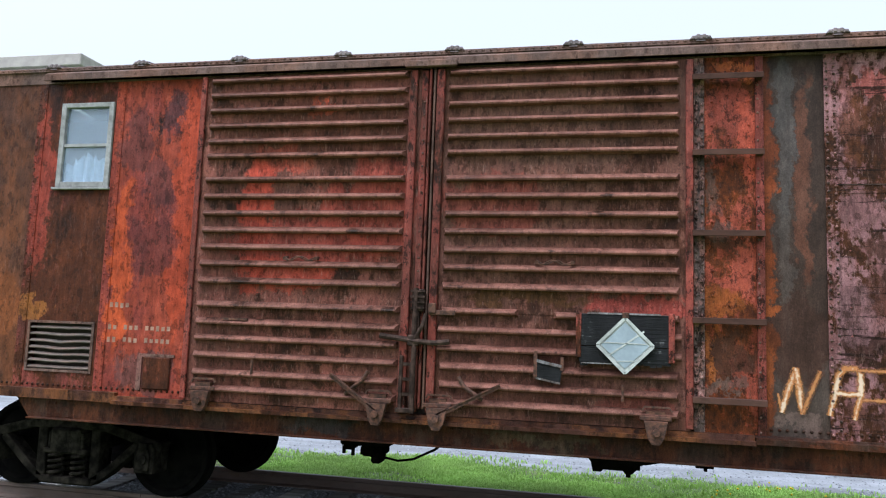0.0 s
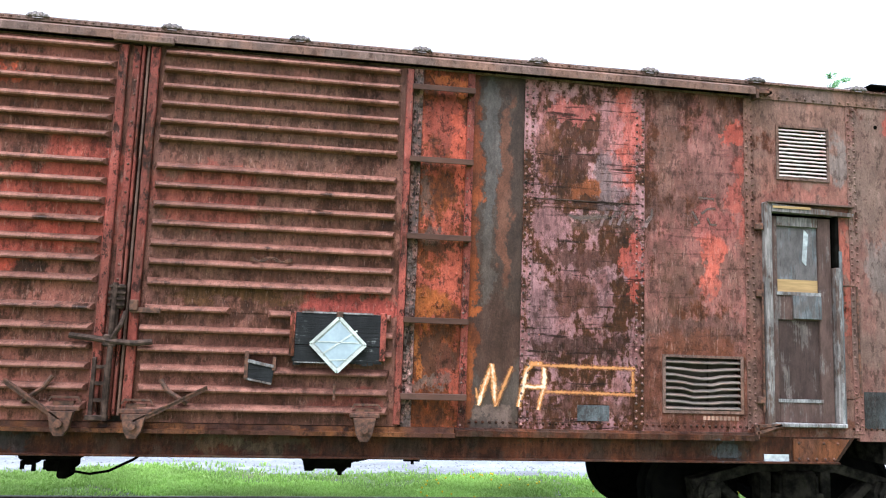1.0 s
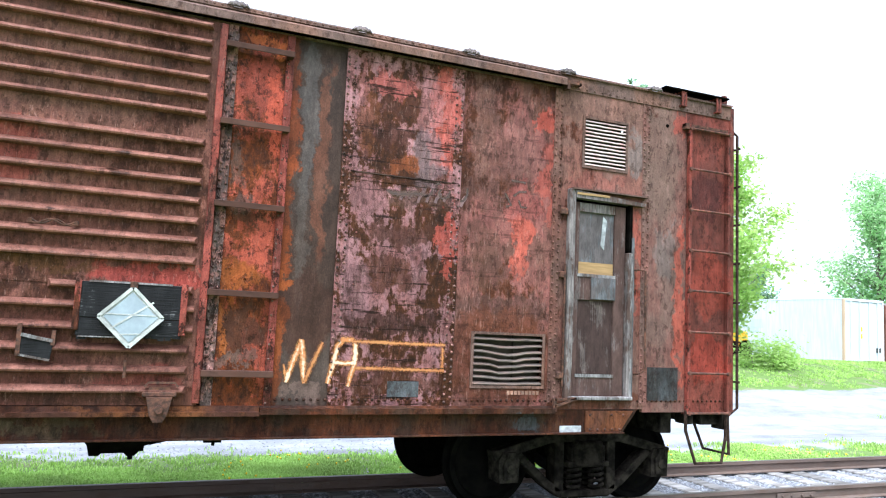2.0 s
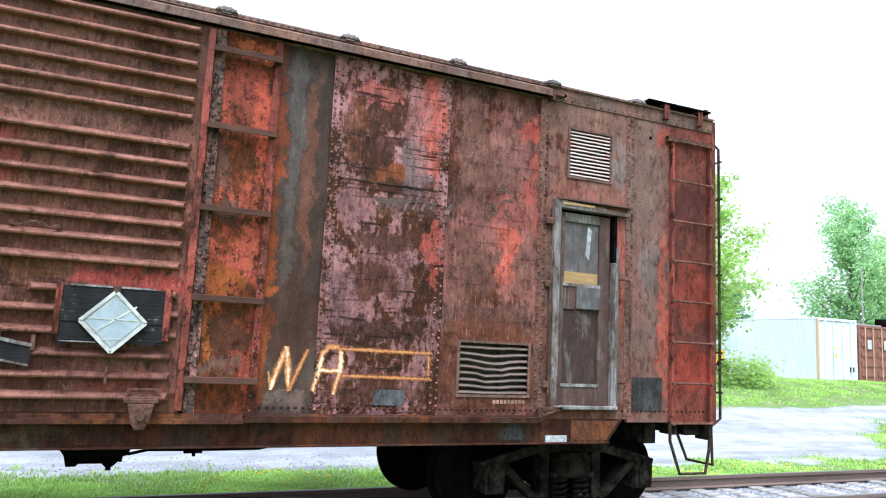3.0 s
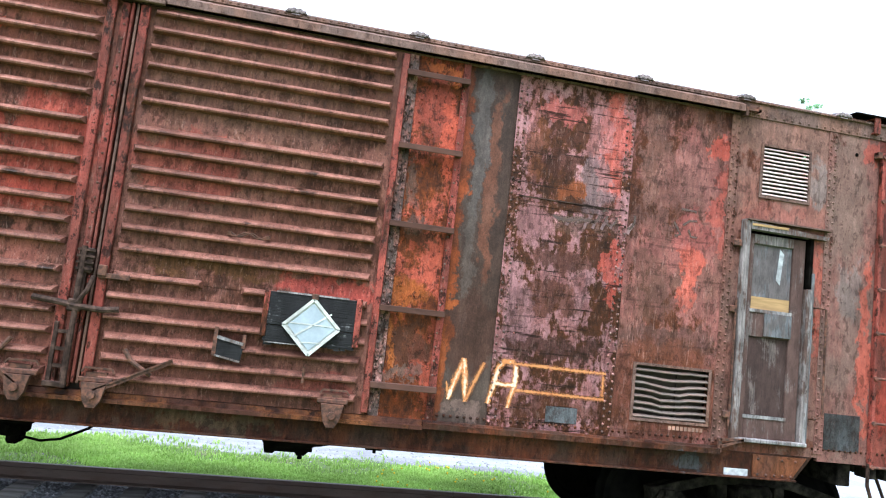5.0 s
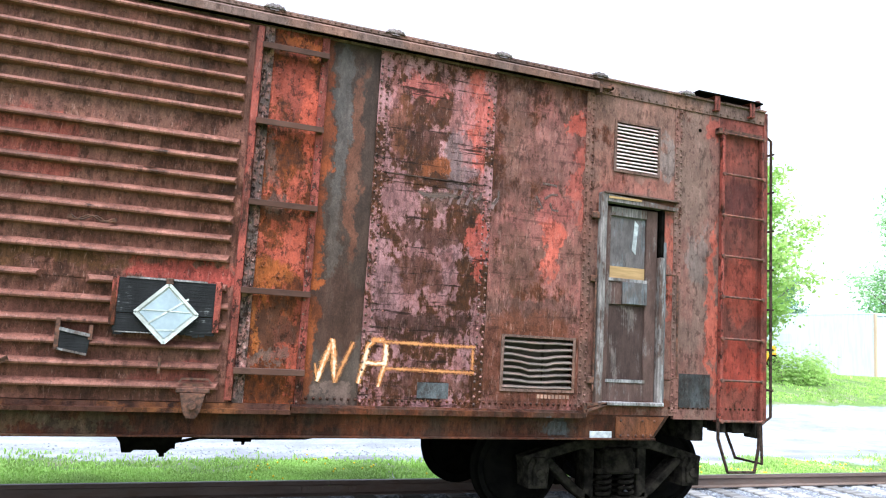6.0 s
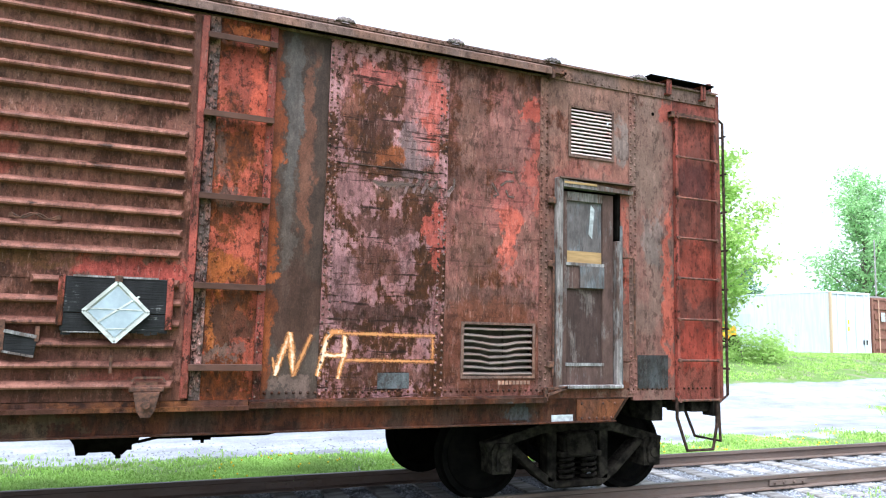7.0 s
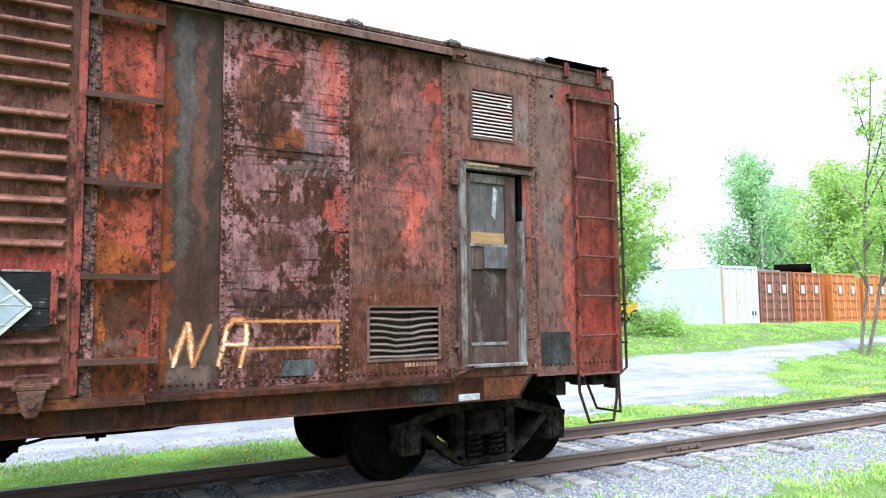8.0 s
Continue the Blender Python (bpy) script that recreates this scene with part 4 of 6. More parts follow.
sheet.modifiers.new("thick", "SOLIDIFY").thickness = 0.004


def louver(dims, slats, material, label, bent=0.0, rim=m_trim, deep=0.8, wide=0.16):
    x0, x1, z0, z1 = dims
    f = part("louver", boxes((x0 - 0.025, x1 + 0.025, -0.012, 0.02, z1, z1 + 0.022), (x0 - 0.025, x1 + 0.025, -0.012, 0.02, z0 - 0.022, z0), (x0 - 0.025, x0, -0.012, 0.02, z0, z1), (x1, x1 + 0.025, -0.012, 0.02, z0, z1)), rim, car, label)
    # added dark sheet paints in the shade behind the slats
    part("louver_dark_sheet", boxes((x0 - 0.01, x1 + 0.01, 0.085, 0.10, z0 - 0.01, z1 + 0.01)), m_inside, f)
    step = (z1 - z0) / slats
    for k in range(slats):
        z = z0 + step * (k + 0.45)
        bm = bmesh.new()
        n = 9
        rows = []
        for i in range(n):
            u = i / (n - 1)
            sag = -bent * math.exp(-((u - 0.5) / 0.22) ** 2) * math.sin(3.14159 * (k + 0.5) / slats) * rng.uniform(0.6, 1.2) + rng.uniform(-0.002, 0.002)
            x = x0 + (x1 - x0) * u
            rows.append([bm.verts.new(p) for p in ((x, -0.008, z - 0.16 * step + sag), (x, -0.008 + deep * step, z + wide * step + sag), (x, -0.004 + deep * step, z + (wide - 0.06) * step + sag), (x, -0.004, z - 0.30 * step + sag))])
        for ra, rb in zip(rows, rows[1:]):
            for q in range(4):
                bm.faces.new((ra[q], rb[q], rb[(q + 1) % 4], ra[(q + 1) % 4]))
        bmesh.ops.recalc_face_normals(bm, faces=bm.faces)
        part("slat", bm, material, f)
    return f


louver(LOUVER_R, 8, m_slat, "bent grey louver with open slats", 0.035, deep=0.5)
louver(LOUVER_L, 7, m_slat, "bent grey louver with open slats", 0.012, deep=0.5)
louver(VENT, 13, m_slatred, "pale slatted vent above the door", 0.0, deep=0.3, wide=0.26)

# ---- the wooden side door ----
x0, x1, z0, z1 = DOORWAY
jamb = part("door_frame", boxes((3.675, 3.742, -0.05, 0.05, 1.10, 2.995), bevel=0.006), m_wood, car, "weathered wooden door frame")
part("jamb", boxes((4.335, 4.385, -0.045, 0.05, 1.10, 2.45), bevel=0.006), m_wood, jamb)
part("jamb", boxes((4.385, 4.415, -0.03, 0.05, 1.10, 2.60), bevel=0.004), m_woodgrey, jamb)
part("jamb", boxes((4.36, 4.395, -0.02, 0.05, 2.46, 2.92), bevel=0.004), m_black, jamb)
bm = prism(bmesh.new(), [(3.742, 2.915), (4.50, 2.905), (4.52, 2.935), (3.742, 2.985)], -0.055, 0.04)
part("worn_edge", boxes((4.362, 4.384, -0.048, -0.0455, 1.12, 2.44)), m_boardedge, jamb, "bare grey worn edge")
part("lintel", bm, m_wood, jamb, "split lintel board")
part("lintel_strip", boxes((3.745, 4.10, -0.062, -0.056, 2.945, 2.965)), m_fresh, jamb)
part("drip_strip", boxes((3.70, 4.54, -0.07, -0.001, 2.99, 3.003)), m_trim, jamb)
part("threshold", boxes((3.70, 4.40, -0.06, 0.05, 1.085, 1.118), bevel=0.006), m_boardedge, jamb)
leaf = part("door_leaf", boxes((3.745, 3.815, 0.0, 0.045, 1.12, 2.885), (4.205, 4.325, 0.0, 0.045, 1.12, 2.885), bevel=0.004), m_leaf_wood, jamb, "grey wooden door of rails and panels")
part("door_rail", boxes((3.816, 4.204, 0.0, 0.045, 2.80, 2.885), bevel=0.004), m_wood, leaf)
part("door_rail", boxes((3.816, 4.204, 0.002, 0.045, 1.985, 2.21), bevel=0.004), m_leaf_wood, leaf)
part("patch_board", boxes((3.95, 4.215, -0.016, -0.001, 1.995, 2.195), bevel=0.003), m_woodgrey, leaf, "grey patch board")
part("door_rail", boxes((3.816, 4.204, 0.0, 0.045, 1.12, 1.30), bevel=0.004), m_leaf_wood, leaf)
for z in (1.30, 2.212):
    part("rail_lip", boxes((3.80, 4.215, -0.008, -0.0005, z - 0.014, z + 0.014)), m_boardedge, leaf)
part("door_panel", boxes((3.816, 4.204, 0.022, 0.04, 2.335, 2.80)), m_woodgrey, leaf, "grey boarded-up light")
part("door_panel", boxes((3.816, 4.204, 0.020, 0.04, 2.226, 2.335)), m_fresh, leaf, "strip of bare yellow wood")
part("door_panel", boxes((3.816, 4.204, 0.022, 0.04, 1.316, 1.984)), m_woodred, leaf, "flaked brown lower panel")
part("torn_paper", prism(bmesh.new(), [(4.06, 2.50), (4.10, 2.46), (4.125, 2.74), (4.085, 2.78)], 0.018, 0.0215), m_paper, leaf)
for z in (2.78, 2.2, 1.3):
    part("hinge", boxes((3.60, 3.67, -0.035, -0.001, z - 0.03, z + 0.03), bevel=0.006), m_iron, jamb)
part("hinge_rod", tube(bmesh.new(), [(3.655, -0.03, 1.2), (3.655, -0.03, 2.3)], 0.01, 6), m_iron, jamb)
part("door_handle", tube(bmesh.new(), [(4.43, -0.01, 2.30), (4.45, -0.06, 2.30), (4.52, -0.06, 2.29), (4.53, -0.06, 1.36), (4.45, -0.06, 1.33), (4.44, -0.01, 1.33)], 0.011, 7), m_iron, jamb, "long bent grab iron")

# ---- painted marks on the side ----
bm = bmesh.new()
edge = bm.verts.layers.float.new("edge")
S = -0.0085
ribbon(bm, [(1.21, 1.205, 0.05), (1.26, 1.38, 0.085), (1.312, 1.535, 0.06)], 0.08, S - 0.002, edge)
ribbon(bm, [(1.308, 1.535, 0.06), (1.33, 1.38, 0.085), (1.352, 1.20, 0.05)], 0.08, S - 0.003, edge)
letter_n = part("letter_n", bm, m_spray, car, "sprayed letter N in white and orange")
bm = bmesh.new()
edge = bm.verts.layers.float.new("edge")
ribbon(bm, [(1.185, 1.345, 0.03), (1.197, 1.28, 0.04), (1.212, 1.215, 0.05)], 0.04, S - 0.001, edge)
ribbon(bm, [(1.352, 1.205, 0.05), (1.41, 1.36, 0.06), (1.478, 1.52, 0.05)], 0.05, S - 0.004, edge)
part("thin_stroke", bm, m_sprayline, letter_n, "thin orange spray stroke")
bm = bmesh.new()
edge = bm.verts.layers.float.new("edge")
ribbon(bm, [(1.535, 1.20, 0.06), (1.575, 1.36, 0.075), (1.60, 1.50, 0.075), (1.645, 1.545, 0.07), (1.72, 1.545, 0.07), (1.745, 1.50, 0.07), (1.745, 1.36, 0.075), (1.70, 1.18, 0.055)], 0.07, S, edge)
ribbon(bm, [(1.58, 1.365), (1.66, 1.36), (1.74, 1.365)], 0.06, S - 0.005, edge)
part("letter_a", bm, m_spray, car, "sprayed letter A in white and orange")
bm = bmesh.new()
edge = bm.verts.layers.float.new("edge")
for pts in ([(1.72, 1.535), (2.0, 1.533), (2.25, 1.53), (2.52, 1.53)], [(1.75, 1.325), (2.0, 1.325), (2.25, 1.32), (2.52, 1.318)], [(2.497, 1.51), (2.50, 1.43), (2.50, 1.34)]):
    ribbon(bm, pts, 0.05, S - 0.0015, edge)
part("painted_box", bm, m_sprayline, car, "orange sprayed outline of a long box")
for z, x, n in ((1.635, -4.46, 12), (1.525, -4.46, 12), (1.835, -4.46, 4)):
    for k in range(n):
        if k in (2, 6) and n > 4:
            continue
        a = x + k * 0.054
        part("stencil_bar", boxes((a, a + 0.032, -0.0025, -0.0005, z - 0.026 * rng.uniform(0.6, 1), z + 0.026 * rng.uniform(0.6, 1))), m_stencil, car)
for k in range(9):
    a = 3.12 + k * 0.036
    part("stencil_bar", boxes((a, a + 0.026, -0.0025, -0.0005, 1.125, 1.158)), m_stencil, car)
ghost = part("ghost_lettering", boxes((1.97, 2.02, -0.003, -0.0005, 2.70, 2.80)), m_mauve, car, "worn traces of pale lettering")
srng = random.Random(31)
for k in range(1, 9):
    a, z, h = 1.98 + k * 0.078, 2.765 + srng.uniform(-0.012, 0.012), srng.uniform(0.035, 0.06)
    part("stroke", beam(bmesh.new(), [(a, -0.0035, z - h), (a + 0.012, -0.0035, z - 0.01), (a + 0.05, -0.0035, z + h)], 0.002, srng.uniform(0.022, 0.036)), m_ghost, ghost)
for pts in ([(1.93, 2.784, 0.03), (1.987, 2.763, 0.07), (2.072, 2.764, 0.08), (2.176, 2.782, 0.08), (2.242, 2.786, 0.05), (2.308, 2.775, 0.03)],
            [(2.275, 2.762), (2.337, 2.802), (2.346, 2.86), (2.398, 2.895), (2.431, 2.866), (2.398, 2.805), (2.431, 2.762), (2.488, 2.784), (2.507, 2.852), (2.545, 2.908), (2.59, 2.904)],
            [(2.512, 2.782), (2.565, 2.76), (2.63, 2.768), (2.665, 2.819), (2.665, 2.88)],
            [(3.03, 2.881), (3.065, 2.829), (3.095, 2.781), (3.045, 2.761)],
            [(3.115, 2.863), (3.175, 2.908), (3.245, 2.916)],
            [(3.17, 2.832), (3.195, 2.774), (3.255, 2.771)],
            [(3.09, 3.001), (3.16, 3.0), (3.235, 2.995)]):
    bm = bmesh.new()
    edge = bm.verts.layers.float.new("edge")
    ribbon(bm, pts, 0.034, -0.0048, edge)
    part("stroke", bm, m_oldstroke, ghost, "worn dark stroke")
part("lap_seam", boxes((1.60, 2.58, -0.007, -0.0005, 2.905, 2.913)), m_latch, car, "dark edge where two plates overlap")
part("data_patch", boxes((2.03, 2.30, -0.005, -0.0005, 1.10, 1.225)), m_greyplate, car, "grey painted-over patch")
part("data_patch", boxes((4.60, 4.96, -0.005, -0.0005, 1.075, 1.39)), m_greyplate, car, "grey painted-over patch")
part("hatch_plate", boxes((-4.07, -3.80, -0.02, -0.001, 1.10, 1.385), bevel=0.01), m_window, car, "small bolted hatch plate")
part("hatch_frame", boxes((-4.12, -3.77, -0.012, -0.0005, 1.385, 1.41), (-4.13, -4.085, -0.012, -0.0005, 1.09, 1.383)), m_greyred, car)
# no hole is cut: a black disc paints in its dark
part("bolt_hole_disc", tube(bmesh.new(), [(4.80, -0.006, 3.755), (4.80, 0.004, 3.755)], 0.017, 10), m_black, car)
part("pull_tab", boxes((-6.10, -6.02, -0.05, -0.001, 2.16, 2.26), bevel=0.01), m_iron, car)

# ---- ladders, steps and the roof walk at the end ----
for x in (5.055, 5.545):
    part("ladder_stile", boxes((x - 0.016, x + 0.016, -0.055, -0.006, 0.97, 3.80), bevel=0.004), m_endred if x > 5.3 else m_stile, car)
for k, z in enumerate((3.755, 3.345, 2.935, 2.535, 2.14, 1.74, 1.345, 0.965)):
    bm = tube(bmesh.new(), [(5.045, -0.062, z), (5.56, -0.062, z)], 0.0115, 8)
    for x in (5.055, 5.545):
        tube(bm, [(x, -0.072, z), (x, -0.05, z)], 0.02, 8)
    part("rung", bm, m_grip, car, "round steel ladder rung")
part("grab_bracket", boxes((4.985, 5.56, -0.05, -0.01, 3.775, 3.80), (4.985, 5.03, -0.06, -0.001, 3.745, 3.80)), m_iron, car)
for y in (0.06, 0.52):
    part("ladder_stile", tube(bmesh.new(), [(5.65, y, 3.86), (5.755, y, 3.80), (5.765, y, 1.0), (5.65, y, 0.93)], 0.015, 7), m_latch, car)
for z in (3.66, 3.26, 2.86, 2.46, 2.06, 1.66, 1.26):
    part("rung", tube(bmesh.new(), [(5.765, 0.03, z), (5.765, 0.56, z)], 0.0115, 7), m_latch, car)
for pts in ([(5.04, -0.03, 0.99), (5.04, -0.03, 0.80), (5.16, -0.03, 0.49), (5.48, -0.03, 0.49), (5.53, -0.03, 0.72), (5.54, -0.03, 0.97)], [(5.64, 0.06, 0.97), (5.66, 0.06, 0.55), (5.66, 0.42, 0.55), (5.64, 0.55, 0.82), (5.62, 0.58, 0.97)]):
    part("stirrup_step", tube(bmesh.new(), pts, 0.016, 7), m_latch, car, "bent iron stirrup step")
part("end_sill", boxes((5.30, 5.58, 0.06, 3.0, 0.84, 0.97), (5.52, 5.60, 0.0, 0.16, 0.80, 0.96), (5.1, 5.18, 0.02, 0.2, 0.85, 0.95), (4.55, 5.3, 1.3, 1.8, 0.75, 0.97), (4.85, 4.98, 0.1, 0.6, 0.76, 0.96), bevel=0.008), m_truck, car)
part("coupler", boxes((5.58, 5.98, 1.42, 1.68, 0.80, 0.98), (5.9, 6.15, 1.36, 1.74, 0.74, 1.02), bevel=0.03), m_truck, car, "cast iron coupler")
bm = boxes((4.72, 5.53, -0.07, 0.03, 4.118, 4.136), (4.70, 5.50, 0.05, 0.14, 4.122, 4.140), bevel=0.004)
walkway = part("roof_walk", bm, m_black, car, "dark end of a roof walkway board")
for x in (4.96, 5.40):
    bm = boxes((x - 0.03, x + 0.03, -0.06, -0.048, 3.97, 4.103), (x - 0.03, x + 0.03, -0.058, 0.22, 4.104, 4.117), (x - 0.03, x + 0.03, -0.05, -0.014, 3.965, 3.98))
    part("walk_bracket", bm, m_stile, walkway, "red roof walk bracket")

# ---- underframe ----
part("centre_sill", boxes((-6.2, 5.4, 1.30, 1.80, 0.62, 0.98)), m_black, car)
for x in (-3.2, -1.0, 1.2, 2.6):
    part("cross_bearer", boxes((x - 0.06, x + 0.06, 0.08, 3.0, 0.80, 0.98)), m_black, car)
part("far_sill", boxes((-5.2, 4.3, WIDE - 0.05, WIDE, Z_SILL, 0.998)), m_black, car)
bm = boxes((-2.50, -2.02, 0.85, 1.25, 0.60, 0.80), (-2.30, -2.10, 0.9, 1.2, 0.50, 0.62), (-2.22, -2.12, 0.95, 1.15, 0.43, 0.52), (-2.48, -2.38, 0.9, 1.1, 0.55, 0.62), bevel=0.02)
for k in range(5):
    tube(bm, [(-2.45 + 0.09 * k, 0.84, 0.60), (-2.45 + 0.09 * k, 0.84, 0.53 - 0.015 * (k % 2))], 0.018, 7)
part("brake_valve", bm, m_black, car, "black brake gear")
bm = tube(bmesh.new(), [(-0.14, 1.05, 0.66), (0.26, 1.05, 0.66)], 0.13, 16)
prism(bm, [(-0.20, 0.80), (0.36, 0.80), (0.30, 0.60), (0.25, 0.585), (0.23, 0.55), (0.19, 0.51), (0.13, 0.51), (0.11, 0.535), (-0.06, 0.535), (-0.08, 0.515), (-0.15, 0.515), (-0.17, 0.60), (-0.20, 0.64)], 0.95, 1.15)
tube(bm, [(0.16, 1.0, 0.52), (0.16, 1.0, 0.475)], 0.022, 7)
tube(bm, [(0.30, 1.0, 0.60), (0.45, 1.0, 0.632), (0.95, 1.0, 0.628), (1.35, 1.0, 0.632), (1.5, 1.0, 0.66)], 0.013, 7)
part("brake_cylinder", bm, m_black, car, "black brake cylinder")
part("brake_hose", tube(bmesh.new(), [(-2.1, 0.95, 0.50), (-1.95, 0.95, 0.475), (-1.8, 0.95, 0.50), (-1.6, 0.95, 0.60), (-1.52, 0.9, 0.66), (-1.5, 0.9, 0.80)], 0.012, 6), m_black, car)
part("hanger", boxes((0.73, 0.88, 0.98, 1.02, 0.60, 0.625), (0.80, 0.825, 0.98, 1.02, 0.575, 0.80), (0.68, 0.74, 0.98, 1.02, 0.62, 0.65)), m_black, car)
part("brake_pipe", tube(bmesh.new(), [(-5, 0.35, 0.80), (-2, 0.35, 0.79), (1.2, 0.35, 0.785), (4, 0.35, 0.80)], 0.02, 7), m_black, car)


def truck(cx):
    """A four-wheeled cast truck: a frame on each side, springs, journal boxes, wheels and axles."""
    R = 0.419
    t = part("truck", boxes((cx - 0.16, cx + 0.16, 0.30, 2.80, 0.42, 0.66), (cx - 0.3, cx + 0.3, 1.2, 1.9, 0.55, 0.75), bevel=0.02), m_truck, car, "grimy cast-iron four-wheel truck, darkened as if in shade")
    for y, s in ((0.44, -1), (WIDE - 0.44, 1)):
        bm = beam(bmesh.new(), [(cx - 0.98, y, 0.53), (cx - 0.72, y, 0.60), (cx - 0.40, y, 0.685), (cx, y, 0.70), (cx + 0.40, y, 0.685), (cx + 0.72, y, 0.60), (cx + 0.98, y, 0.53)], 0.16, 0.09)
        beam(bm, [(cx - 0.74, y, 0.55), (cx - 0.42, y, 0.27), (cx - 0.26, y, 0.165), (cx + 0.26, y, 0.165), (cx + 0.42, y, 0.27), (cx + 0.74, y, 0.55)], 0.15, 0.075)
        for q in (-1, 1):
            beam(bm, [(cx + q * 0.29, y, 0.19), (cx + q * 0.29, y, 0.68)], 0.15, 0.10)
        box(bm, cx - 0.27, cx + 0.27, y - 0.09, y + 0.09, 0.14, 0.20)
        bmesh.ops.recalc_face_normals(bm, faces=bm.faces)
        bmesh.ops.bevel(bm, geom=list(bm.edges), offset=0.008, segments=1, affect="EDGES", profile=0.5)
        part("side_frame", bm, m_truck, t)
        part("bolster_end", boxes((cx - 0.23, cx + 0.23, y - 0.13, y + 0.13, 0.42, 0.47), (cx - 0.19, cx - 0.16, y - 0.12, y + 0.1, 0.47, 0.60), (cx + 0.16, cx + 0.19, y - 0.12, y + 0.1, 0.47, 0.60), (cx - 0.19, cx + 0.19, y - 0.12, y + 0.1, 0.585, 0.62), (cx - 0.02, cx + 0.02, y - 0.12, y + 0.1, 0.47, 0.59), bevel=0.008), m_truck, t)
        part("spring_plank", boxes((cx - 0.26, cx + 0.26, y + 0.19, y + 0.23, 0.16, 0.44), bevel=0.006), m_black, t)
        for q in (-1, 1):
            for dy in (-0.06, 0.08):
                pts = [(cx + q * 0.125 + 0.065 * math.cos(a), y + dy + 0.065 * math.sin(a), 0.205 + 0.21 * a / 25.2) for a in np.linspace(0, 25.2, 50)]
                part("spring", tube(bmesh.new(), pts, 0.016, 6), m_truck, t, "thick coil spring")
            ax = cx + q * 0.84
            bm = prism(bmesh.new(), [(ax - 0.095, 0.30), (ax + 0.095, 0.30), (ax + 0.105, 0.50), (ax + 0.065, 0.57), (ax - 0.065, 0.57), (ax - 0.105, 0.50)], y - 0.11, y + 0.12)
            prism(bm, [(ax - 0.06, 0.33), (ax + 0.06, 0.33), (ax + 0.068, 0.47), (ax + 0.04, 0.53), (ax - 0.04, 0.53), (ax - 0.068, 0.47)], y - 0.14, y - 0.108)
            tube(bm, [(ax, y - 0.155, 0.43), (ax, y - 0.135, 0.43)], 0.045, 12)
            box(bm, ax - 0.04, ax + 0.04, y - 0.15, y - 0.12, 0.53, 0.575)
            part("journal_box", bm, m_truck, t, "cast journal box with lid")
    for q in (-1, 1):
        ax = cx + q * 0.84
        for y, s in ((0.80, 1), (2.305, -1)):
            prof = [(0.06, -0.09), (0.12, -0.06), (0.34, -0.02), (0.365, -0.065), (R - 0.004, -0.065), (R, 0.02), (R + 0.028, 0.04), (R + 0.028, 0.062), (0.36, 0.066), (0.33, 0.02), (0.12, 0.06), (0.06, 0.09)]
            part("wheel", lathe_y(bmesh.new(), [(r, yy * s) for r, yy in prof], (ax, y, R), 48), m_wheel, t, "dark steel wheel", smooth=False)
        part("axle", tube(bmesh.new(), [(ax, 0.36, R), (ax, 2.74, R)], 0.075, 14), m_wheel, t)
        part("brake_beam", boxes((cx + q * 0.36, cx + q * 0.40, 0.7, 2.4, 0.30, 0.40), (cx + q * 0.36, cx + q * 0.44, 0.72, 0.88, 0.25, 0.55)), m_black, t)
    return t


truck(4.19), truck(-5.05)

# ---- ground, road, track ----
def bump01(u):
    u = min(max(u, 0.0), 1.0)
    return u * u * (3 - 2 * u)


def ground_z(x, y):
    rise = 1.22 * bump01((y - 6.0) / 9.0)
    fall = -0.06 * bump01((-y - 0.3) / 3.0)
    bed = 0.085 * bump01((1.9 - abs(y - 1.55)) / 0.9)
    rough = 0.035 * noise.noise(Vector((x * 0.6, y * 0.6, 0))) + 0.012 * noise.noise(Vector((x * 3, y * 3, 4)))
    return -0.265 + rise + fall + bed + rough * (1 - 0.75 * bump01((1.9 - abs(y - 1.55)) / 0.5))


def road_share(x, y):
    """1 on the gravel road, 0 on grass, in plan."""
    wob = 0.5 * noise.noise(Vector((x * 0.35, y * 0.35, 7))) + 0.3 * noise.noise(Vector((x * 1.3, y * 1.3, 2)))
    near = 5.55 + 0.10 * max(0, x - 18) * 1.9 if x > 3 else 4.85
    if 6.0 < x <= 16:
        near = 4.2 + 0.22 * max(0, x - 11.5)
    elif 3 < x <= 6.0:
        near = 4.85 - (x - 3) * 0.15
    elif 16 < x < 21:
        near = 5.55 + (x - 16) * 0.66
    elif x >= 21:
        near = 8.85 + (x - 21) * 0.12
    far = 10.55 + 0.09 * max(0, x - 18)
    return bump01((y - near + 0.5 + (1.5 if x > 6 else 0.9) * wob) / 1.3) * bump01((far - y + wob * 0.6) / 0.7)


def ballast_share(x, y):
    wob = 0.55 * noise.noise(Vector((x * 0.5, y * 0.5, 17))) + 0.35 * noise.noise(Vector((x * 1.7, y * 1.7, 12)))
    low = 0.35 + 0.75 * bump01((x - 1.0) / 4.0)
    return bump01((3.2 - y + wob) / 0.5) * bump01((y + low + 1.3 * wob) / 0.7)


def axis(lo, hi, fine_lo, fine_hi, fine, grow=1.25):
    out = list(np.arange(fine_lo, fine_hi + 1e-6, fine))
    step, v = fine, fine_hi
    while v < hi:
        step *= grow
        v += step
        out.append(v)
    step, v, left = fine, fine_lo, []
    while v > lo:
        step *= grow
        v -= step
        left.append(v)
    return left[::-1] + out


